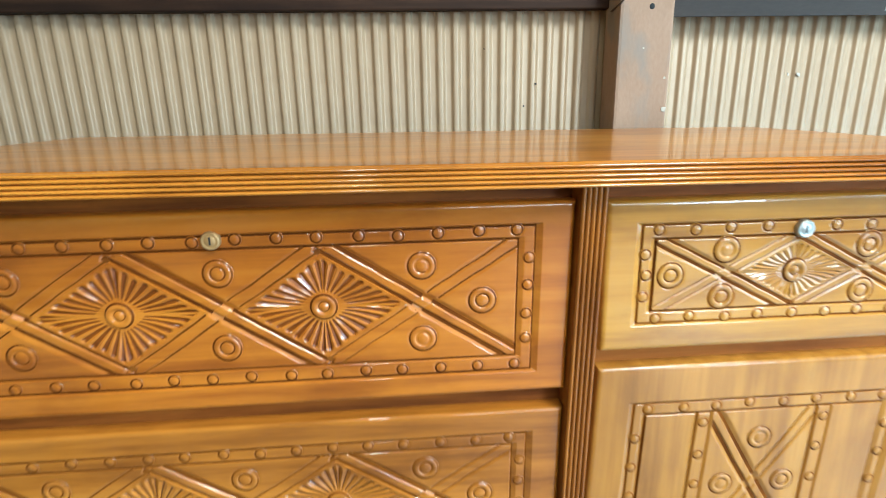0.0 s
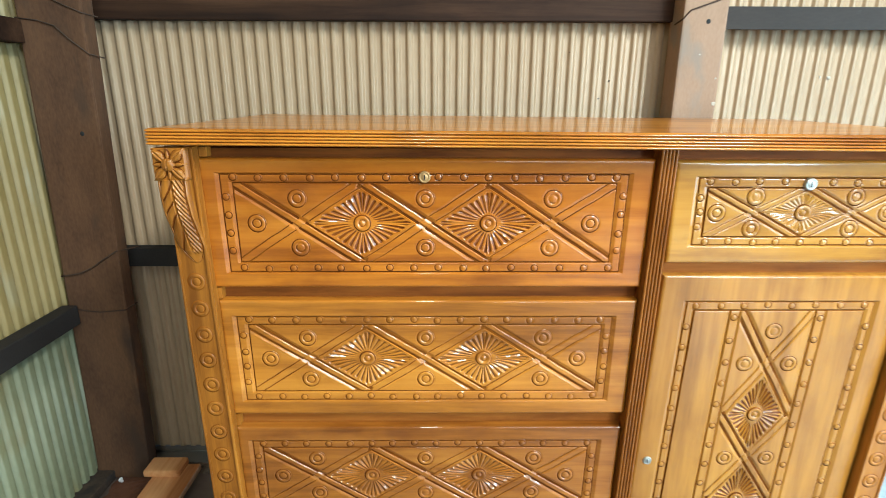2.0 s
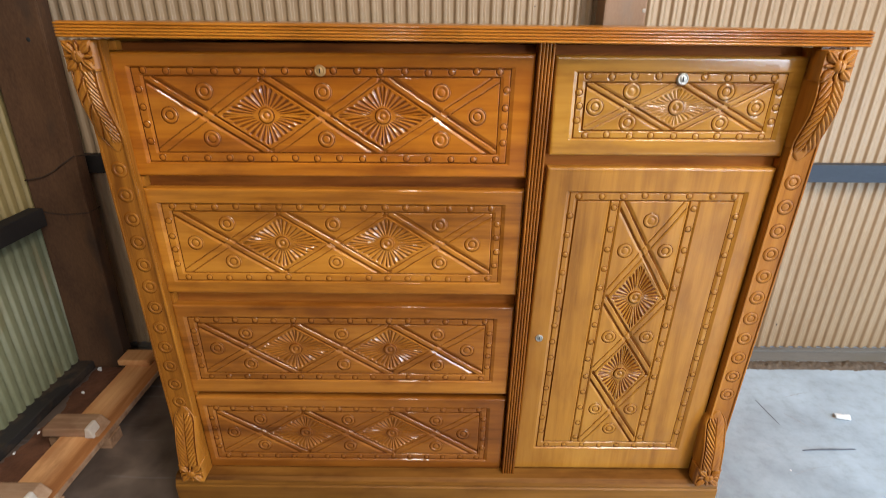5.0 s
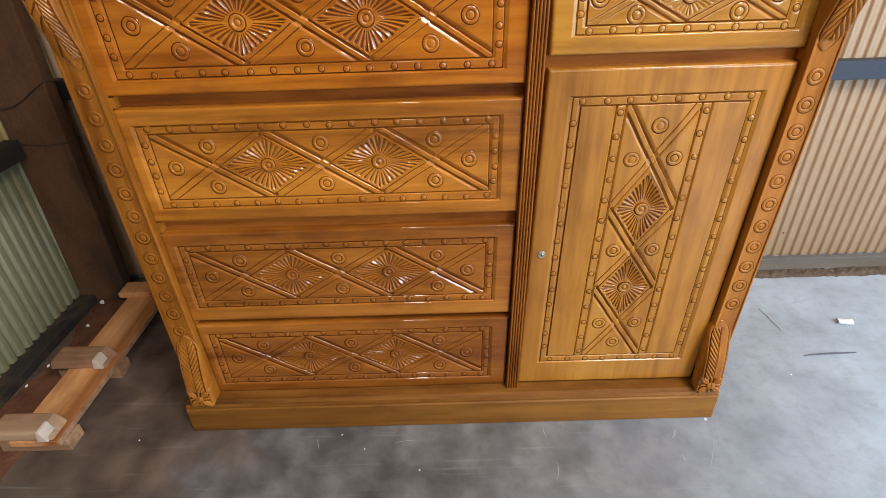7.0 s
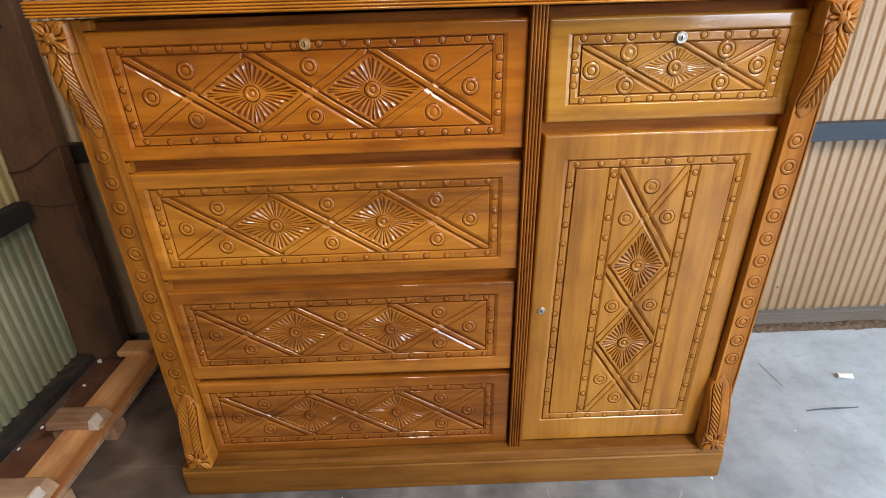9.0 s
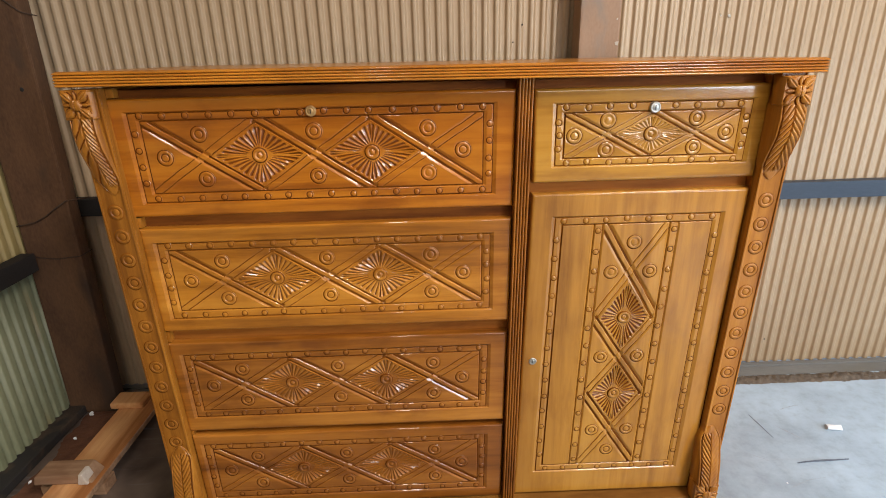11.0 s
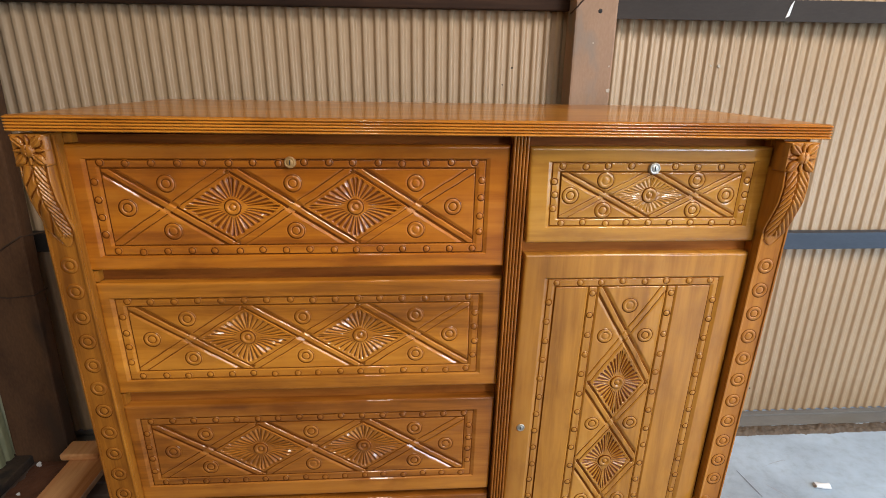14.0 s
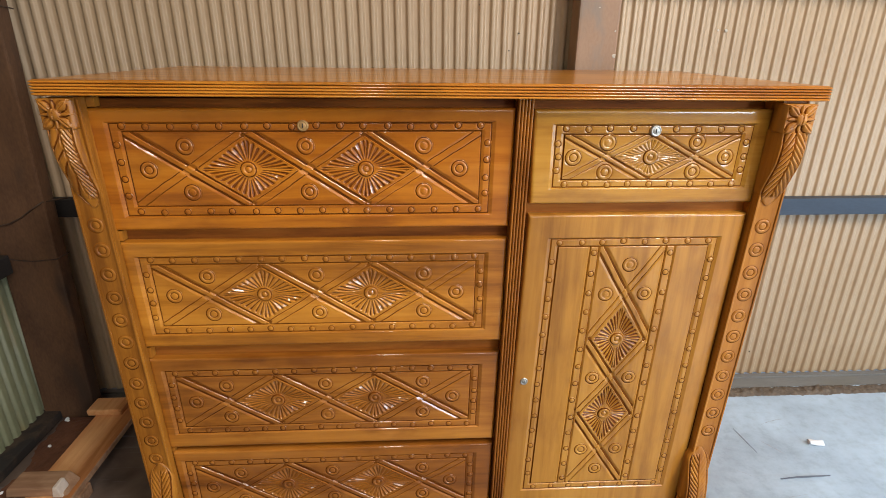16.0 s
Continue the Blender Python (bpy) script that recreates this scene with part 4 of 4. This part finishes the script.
def corner_flower(half_x, half_z, mat):
    """A square block face carved with four leaf petals into its corners, four small ones between, and a slit button."""
    seg, rings = 160, 22
    size = min(half_x, half_z)
    verts, faces, stain = [(0, -0.0086, 0)], [], []
    for i in range(1, rings + 1):
        r = i / rings
        for k in range(seg):
            a = 2 * math.pi * k / seg
            ca, sa = math.cos(a), math.sin(a)
            R = min(half_x / max(abs(ca), 1e-6), half_z / max(abs(sa), 1e-6))
            d = r * R
            h, cut = 0.0, 1.0
            for turn, reach, wide, high in ((45, 1.30, 0.34, 0.0060), (0, 0.96, 0.15, 0.0036)):
                off = (math.degrees(a) - turn + 45) % 90 - 45
                along, side = d * math.cos(radians(off)) / size, abs(d * math.sin(radians(off))) / size
                t = (along - 0.30) / (reach - 0.30)
                w = wide * math.sin(math.pi * min(1, max(0, t))) ** 0.7
                if w > 0 and side < w:
                    q = side / w
                    h = max(h, high * (1 - q * q) ** 0.6 - (0.0024 * math.exp(-((side / 0.05) ** 2)) if turn else 0))
                if w > 0:
                    cut = min(cut, abs(side - w))
            if d < 0.42 * size:
                h = 0.0036 + 0.0052 * math.sqrt(max(0, 1 - (d / (0.42 * size)) ** 2)) - 0.0026 * (abs(ca * d) < 0.0010)
                cut = abs(d / size - 0.42)
            verts.append((d * ca, -h, d * sa))
            stain.append(cut < 0.045 and r < 0.97)
    for k in range(seg):
        verts.append((verts[1 + (rings - 1) * seg + k][0], 0.03, verts[1 + (rings - 1) * seg + k][2]))
    for k in range(seg):
        faces.append((0, 1 + k, 1 + (k + 1) % seg))
    for i in range(rings):
        o = 1 + i * seg
        for k in range(seg):
            q = (k + 1) % seg
            faces.append((o + k, o + seg + k, o + seg + q, o + q))
    me = raw("corner_flower", verts, faces, mat)
    me.materials.append(W_LINE)
    for i in range(rings - 1):
        for k in range(seg):
            if stain[i * seg + k] and stain[(i + 1) * seg + (k + 1) % seg]:
                me.polygons[seg + i * seg + k].material_index = 1
    return me


def leaf_scroll(width, z0, z1, curve, back, mat, point_low=True, veins=(9, 9), bend=0.0, slant=(4.6, 4.6), flutes=(1, 1)):
    """A carved leaf on a swelling block: slanting flutes on both halves beside a sunk middle line, a smooth lip round it
    and a spear-shaped tip. curve: (share of the height from the tip, y) along its front; flutes: how deep on either half."""
    nu, nv = 72, 150
    verts, faces, dark = [], [], []
    ks, ys = [c[0] for c in curve], [c[1] for c in curve]
    for j in range(nv + 1):
        v = j / nv
        z = z0 + (z1 - z0) * (v if point_low else 1 - v)
        w = width / 2 * (0.16 + 0.84 * math.sin(math.pi / 2 * min(1, v / 0.26)) ** 0.8)
        y = float(np.interp(smooth(v) * 0.35 + v * 0.65, ks, ys))
        dx = bend * (1 - v) ** 1.5
        verts.append((-w + dx, back, z))
        for i in range(nu + 1):
            u = 2 * i / nu - 1
            q = abs(u)
            ph = v * veins[u > 0] + q * slant[u > 0] + 0.25 * math.sin(9 * v)
            on = smooth((v - 0.10) / 0.06) * smooth((0.86 - q) / 0.05) * smooth((q - 0.05) / 0.04) * flutes[u > 0]
            ridge = abs(math.sin(math.pi * ph))
            vein = 0.0032 * ridge ** 0.7 * on
            mid = -0.0022 * math.exp(-((u / 0.05) ** 2)) * smooth((v - 0.1) / 0.05)
            lip = 0.0020 * smooth((q - 0.86) / 0.05)
            roundoff = 0.0040 * q ** 4
            verts.append((w * u + dx, y - vein - mid - lip + roundoff, z))
            dark.append(on > 0.5 and ridge < 0.34 or 0.80 < q < 0.875 and v > 0.05 or q < 0.03 and v > 0.12)
        verts.append((w + dx, back, z))
    m = nu + 3
    picked = []
    for j in range(nv):
        for i in range(m - 1):
            a = j * m + i
            f = (a, a + 1, a + m + 1, a + m)
            faces.append(f if point_low else f[::-1])
            picked.append(0 < i <= nu and dark[j * (nu + 1) + i - 1] and dark[(j + 1) * (nu + 1) + min(i, nu)])
    faces += [tuple(range(m))[::-1] if point_low else tuple(range(m)), tuple(range(nv * m, (nv + 1) * m)) if point_low else tuple(range(nv * m, (nv + 1) * m))[::-1]]
    me = raw("leaf", verts, faces, mat)
    me.materials.append(W_LINE)
    for k, on in enumerate(picked):
        if on:
            me.polygons[k].material_index = 1
    return me


UPPER = [(0, 0.0), (0.12, 0.10), (0.35, 0.48), (0.62, 0.90), (0.85, 1.0), (1, 0.90)]
LOWER = [(0, -0.016), (0.2, -0.022), (0.6, -0.036), (1, -0.044)]


def pilaster(bottom, top_, zs, inner_side):
    (b0, b1), (t0, t1) = bottom, top_
    p = part("pilaster", prism((b0, b1, 0.088), (t0, t1, 1.019), -0.014, 0.004, 0.002), W_POST, chest, "upright side strip carved with a row of rings")
    lip = 0.0045
    if inner_side > 0:
        part("edge_bead", prism((b1 - lip, b1, 0.09), (t1 - lip, t1, 1.017), -0.0175, -0.0135, 0.0015), W_POST, p)
        part("edge_bead", prism((b0, b0 + lip * 0.8, 0.09), (t0, t0 + lip * 0.8, 1.017), -0.0165, -0.0135, 0.0012), W_POST, p)
    else:
        part("edge_bead", prism((b0, b0 + lip, 0.09), (t0, t0 + lip, 1.017), -0.0175, -0.0135, 0.0015), W_POST, p)
        part("edge_bead", prism((b1 - lip * 0.8, b1, 0.09), (t1 - lip * 0.8, t1, 1.017), -0.0165, -0.0135, 0.0012), W_POST, p)
    for z in zs:
        s = (z - 0.088) / (1.019 - 0.088)
        cx = ((b0 + b1) * (1 - s) + (t0 + t1) * s) / 2
        hang("ring", RINGS[W_POST], p, loc=(cx, -0.014, z))
    return p


def brackets(cx_top, cx_foot, dz, proud, bend, foot_flutes, half, veins, slant):
    up = empty("corbel", "carved corbel with a flower over a leaf", "")
    up.parent = chest
    hang("leaf", leaf_scroll(2 * half, 0.838 + dz, 0.972 + dz, [(a, -0.016 - b * (proud - 0.016)) for a, b in UPPER], 0.0, W_POST, veins=veins, slant=slant, bend=bend), up, loc=(cx_top, 0, 0))
    hang("flower", corner_flower(half + 0.002, 0.0238, W_POST), up, loc=(cx_top, 0.002 - proud, 0.9945 + dz))
    low = empty("foot_corbel", "carved foot with a leaf over a flower", "")
    low.parent = chest
    hang("leaf", leaf_scroll(0.046, 0.140, 0.282, LOWER, 0.0, W_POST, point_low=False, veins=(12, 12), slant=(3.0, 3.0), flutes=foot_flutes), low, loc=(cx_foot, 0, 0))
    hang("flower", corner_flower(0.0255, 0.0245, W_POST), low, loc=(cx_foot, -0.040, 0.1165))


pilaster((-0.487, -0.432), (-0.494, -0.447), [0.805 - 0.0465 * i for i in range(12)], 1)
pilaster((0.678, 0.724), (0.7055, 0.753), [0.790 - 0.0465 * i for i in range(11)], -1)
brackets(-0.4755, -0.457, 0.0, 0.036, 0.014, (0.5, 1), 0.0208, (5, 13), (1.3, 3.4))
brackets(0.7225, 0.698, -0.008, 0.045, -0.003, (1, 0.15), 0.0225, (10, 12), (2.6, 2.6))

# ---- things on the floor ----
skid = empty("wooden_skid", "raw brown plank skid with nailed cross blocks lying on the floor", "skid", loc=(0, 0, 0))
part("edge_strip", box(-0.7805, -0.7765, -0.093, 0.498, 0.035, 0.0492, 0.001), W_BLOCK, skid, "pale sawn edge of the plank")
part("plank", box(-0.892, -0.780, -0.095, 0.50, 0.034, 0.050, 0.002), W_RAW, skid, "reddish raw plank")
for yy in (0.135, -0.093):
    part("batten", box(-0.935, -0.772, yy + 0.012, yy + 0.062, 0.0, 0.034, 0.003), W_BLOCK, skid)
    part("block", prism((-0.938, -0.790, 0.0502), (-0.930, -0.812, 0.077), yy, yy + 0.06, 0.004), W_BLOCK, skid, "pale block with a splintered end")
    part("splinter", prism((-0.822, -0.796, 0.052), (-0.815, -0.806, 0.084), yy - 0.006, yy + 0.028, 0.003), SPLIT, skid, "pale splintered chip")
part("end_block", box(-0.915, -0.812, 0.440, 0.505, 0.0502, 0.072, 0.008, 3), W_RAW, skid)


def scrap():
    """A crumpled roll of white paper."""
    verts, faces, seg, n = [], [], 16, 8
    for j in range(n + 1):
        for k in range(seg):
            a = 2 * math.pi * k / seg
            r = 0.0085 * (1 + 0.16 * math.sin(3 * a + j * 0.5))
            verts.append((-0.024 + 0.048 * j / n, 1.3 * r * math.cos(a), 0.0085 + 0.9 * r * math.sin(a)))
    for j in range(n):
        for k in range(seg):
            q = (k + 1) % seg
            faces.append((j * seg + k, j * seg + q, (j + 1) * seg + q, (j + 1) * seg + k))
    faces.append(tuple(range(n * seg, (n + 1) * seg)))
    ob = tagged(new("paper_scrap", raw("paper_scrap", verts, faces, PAPER)), "small crumpled white paper roll on the floor", "paper")
    ob.matrix_world = pose(1.255, 0.287, 0.001, 0, 0, -8) @ Matrix.Scale(0.82, 4)


scrap()


def twig(name, a, b, r, mat, label):
    cu = bpy.data.curves.new(name, "CURVE")
    cu.dimensions, cu.bevel_depth, cu.bevel_resolution = "3D", r, 2
    sp = cu.splines.new("POLY")
    sp.points.add(6)
    for i, p in enumerate(sp.points):
        t = i / 6
        p.co = (a[0] + (b[0] - a[0]) * t, a[1] + (b[1] - a[1]) * t + 0.0015 * math.sin(5 * t), r * 0.9, 1)
        p.radius = 1 - 0.45 * abs(2 * t - 1)
    cu.materials.append(mat)
    return tagged(new(name, cu), label, "twig")


twig("twig", (1.065, 0.160), (1.209, 0.168), 0.0026, STICK, "thin dark stick lying on the floor")
twig("twig", (1.050, 0.365), (1.062, 0.262), 0.0010, GREY_STICK, "thin dark splinter lying on the floor")


def wire(pts, r=0.0016, label="thin rusty wire tied round the column"):
    cu = bpy.data.curves.new("tie_wire", "CURVE")
    cu.dimensions, cu.bevel_depth, cu.bevel_resolution = "3D", r, 1
    sp = cu.splines.new("POLY")
    sp.points.add(len(pts) - 1)
    for p, c in zip(sp.points, pts):
        p.co = (*c, 1)
    cu.materials.append(WIRE)
    return tagged(new("tie_wire", cu), label, "wire", "wires on the column")


wire([(-1.052, 0.530, 1.262), (-1.048, 0.498, 1.260), (-0.999, 0.497, 1.254), (-0.962, 0.497, 1.243), (-0.935, 0.497, 1.216), (-0.894, 0.498, 1.182), (-0.890, 0.550, 1.176)])
wire([(-0.985, 0.497, 1.318), (-0.958, 0.497, 1.299), (-0.928, 0.497, 1.285), (-0.893, 0.498, 1.270), (-0.890, 0.550, 1.268)])
wire([(-1.070, 0.530, 0.630), (-1.066, 0.498, 0.634), (-1.040, 0.496, 0.638), (-1.009, 0.494, 0.645), (-0.975, 0.496, 0.662), (-0.949, 0.496, 0.680), (-0.912, 0.498, 0.703), (-0.905, 0.590, 0.690)], 0.0022)
wire([(-1.072, 0.530, 0.550), (-1.070, 0.498, 0.549), (-1.027, 0.497, 0.538), (-0.982, 0.497, 0.533), (-0.915, 0.498, 0.539), (-0.912, 0.550, 0.540)])
wire([(0.505, 0.59, 1.262), (0.507, 0.551, 1.270), (0.525, 0.550, 1.290), (0.60, 0.550, 1.316), (0.618, 0.56, 1.32)], 0.0018, "thin rusty wire tied round the concrete post")


def crumb_strip(name, x0, x1, y0, y1, top, mat, label, category, step=0.006, seed=3.0, lack=0.22, ragged=False):
    """A low ragged heap of crumbs along a line, thinning out to the floor at its edges."""
    nx, ny = int((x1 - x0) / step), int((y1 - y0) / step)
    verts, faces = [], []
    for j in range(ny + 1):
        for i in range(nx + 1):
            x, y = x0 + (x1 - x0) * i / nx, y0 + (y1 - y0) * j / ny
            e = min(x - x0, x1 - x, y - y0, y1 - y) / 0.05 - 0.9 * noise.noise((x * 9, y * 9, seed + 8)) - 0.35 if ragged else min(i, nx - i, j, ny - j) / 3
            big = noise.noise((x * 14, y * 14, seed)) * 0.5 + 0.5
            fine_ = noise.noise((x * 75, y * 75, seed + 4)) * 0.5 + 0.5
            h = top * max(0, (0.25 + 0.9 * big) * (0.35 + 1.1 * fine_) * max(0, min(1, e)) - lack)
            verts.append((x, y, h - 0.0006))
    m = nx + 1
    for j in range(ny):
        for i in range(nx):
            faces.append((j * m + i, j * m + i + 1, (j + 1) * m + i + 1, (j + 1) * m + i))
    return tagged(new(name, raw(name, verts, faces, mat, smooth=False)), label, category, kind="stuff")


crumb_strip("mortar_crumbs", -0.92, 2.58, 0.512, 0.574, 0.017, DIRT, "crumbled grey-brown mortar along the wall foot", "crumbs")
crumb_strip("red_dust", -1.05, -0.86, -0.65, 0.54, 0.006, SOIL, "red-brown dust and shavings beside the green wall", "dust", 0.007, 9.0, 0.08, True)

# paper bits and paint flecks
rng = random.Random(5)


def fleck(name, size, mat, where, normal, parent=None, label=""):
    """A thin torn chip."""
    bm = bmesh.new()
    ring = [bm.verts.new((size * (0.6 + 0.6 * rng.random()) * math.cos(k * 1.047), size * (0.5 + 0.5 * rng.random()) * math.sin(k * 1.047), 0)) for k in range(6)]
    face = bm.faces.new(ring)
    ext = bmesh.ops.extrude_face_region(bm, geom=[face])
    for v in ext["geom"]:
        if isinstance(v, bmesh.types.BMVert):
            v.co.z += 0.0012
            v.co.x *= 0.9
            v.co.y *= 0.9
    bmesh.ops.recalc_face_normals(bm, faces=bm.faces[:])
    me = bpy.data.meshes.new(name)
    bm.to_mesh(me)
    bm.free()
    me.materials.append(mat)
    ob = new(name, me)
    ob.matrix_world = Matrix.Translation(where) @ Vector(normal).to_track_quat("Z", "Y").to_matrix().to_4x4() @ pose(0, 0, 0, 0, 0, rng.uniform(0, 360))
    if parent:
        ob.parent = parent
    if label:
        tagged(ob, label, "paper")
    return ob


post = bpy.data.objects["post_concrete"]
for fx, fz, fs in ((0.610, 1.075, 0.008), (0.606, 1.135, 0.004), (0.559, 1.19, 0.003)):
    fleck("paint_fleck", fs * 0.8, FLAKE, (fx, 0.5518, fz), (0, -1, 0), post)
bm = bmesh.new()
shard = bm.faces.new([bm.verts.new(c) for c in ((-0.008, 0, -0.022), (0.002, 0, -0.016), (0.009, 0, 0.020), (0.001, 0, 0.010))])
for v in bmesh.ops.extrude_face_region(bm, geom=[shard])["geom"]:
    if isinstance(v, bmesh.types.BMVert):
        v.co.y -= 0.0015
bmesh.ops.recalc_face_normals(bm, faces=bm.faces[:])
me = bpy.data.meshes.new("paper_shard")
bm.to_mesh(me)
bm.free()
me.materials.append(PAPER)
shard = tagged(new("paper_shard", me), "torn white paper shard stuck on the slate steel rail", "paper")
shard.location = (1.095, 0.5998, 1.283)
for fx, fs in ((0.926, 0.004), (0.949, 0.005)):
    fleck("paint_fleck", fs, FLAKE, (fx, -0.0065, 1.14), (0, -1, 0), wall_north)
for fx, fz, fs in ((1.247, 0.098, 0.0035), (1.178, 0.385, 0.002), (1.115, 0.075, 0.002), (0.37, 1.130, 0.003), (0.345, 1.085, 0.0025), (0.26, 1.200, 0.002)):
    fleck("dirt_speck", fs, STEEL_DARK, (fx, -0.0045, fz), (0, -1, 0), wall_north)
for fx, fy, fs in ((-1.013, 0.488, 0.008), (-1.004, 0.480, 0.005), (-0.990, 0.368, 0.006), (-1.004, 0.198, 0.005), (-1.015, 0.123, 0.005)):
    fleck("paper_bit", fs, PAPER, (fx, fy, 0.0055), (0.2, -0.3, 1), label="tiny white paper bit lying in the red-brown dust")
for fx, fy, fs in ((0.716, -0.041, 0.005), (0.994, 0.094, 0.003), (-0.146, -0.058, 0.0021), (-0.088, -0.099, 0.0019), (0.04, -0.157, 0.0018), (-0.627, -0.058, 0.0022)):
    fleck("paper_bit", fs, PAPER, (fx, fy, 0.0002), (0, 0, 1), label="tiny white paper bit lying on the floor")

# scratches and scuffs trodden into the cement
floor = bpy.data.objects["floor"]
SCUFF = surface("white_cement_scratch", (0.26, 0.275, 0.295), (0.38, 0.40, 0.425), 60, 0.9)


def scratch(a, b, width, bow):
    """A thin tapering scratch, slightly bowed and ragged."""
    a, b, n = Vector((*a, 0)), Vector((*b, 0)), 14
    side = Vector((-(b - a).y, (b - a).x, 0)).normalized()
    verts, faces = [], []
    for i in range(n + 1):
        t = i / n
        c = a.lerp(b, t) + side * (bow * math.sin(math.pi * t) + 0.0015 * noise.noise((a.x * 40, t * 7, 1.0)))
        w = width * (0.15 + math.sin(math.pi * t) ** 0.7) * (0.35 + rng.random())
        verts += [c + side * w + Vector((0, 0, 0.0006)), c - side * w + Vector((0, 0, 0.0006))]
        if i:
            faces.append((2 * i - 2, 2 * i - 1, 2 * i + 1, 2 * i))
    hang("scratch", raw("scratch", verts, faces, SCUFF), floor)


for a, b, w, bow in (
    ((0.716, -0.083), (0.665, -0.175), 0.0016, 0.004), ((0.623, -0.131), (0.623, -0.153), 0.0022, 0.001), ((0.635, -0.064), (0.617, -0.094), 0.0020, 0.002),
    ((0.768, 0.005), (0.806, 0.057), 0.0014, 0.003), ((1.099, 0.310), (1.140, 0.251), 0.0018, 0.001), ((0.342, -0.141), (0.336, -0.188), 0.0012, 0.004),
    ((0.329, -0.043), (0.334, -0.090), 0.0008, -0.003), ((0.953, 0.203), (1.002, 0.168), 0.0008, 0.002), ((1.147, 0.379), (1.230, 0.402), 0.0008, 0.003),
    ((0.735, -0.191), (0.740, -0.120), 0.0009, 0.002), ((0.960, 0.060), (1.120, 0.110), 0.0006, 0.010), ((-0.203, -0.068), (-0.195, -0.095), 0.0010, 0.001),
    ((0.792, 0.067), (0.752, -0.020), 0.0016, 0.003), ((0.745, -0.030), (0.706, -0.116), 0.0017, 0.004), ((0.804, 0.152), (0.886, 0.204), 0.0008, 0.006), ((-0.022, -0.085), (0.030, -0.078), 0.0009, 0.002)):
    scratch(a, b, w, bow)
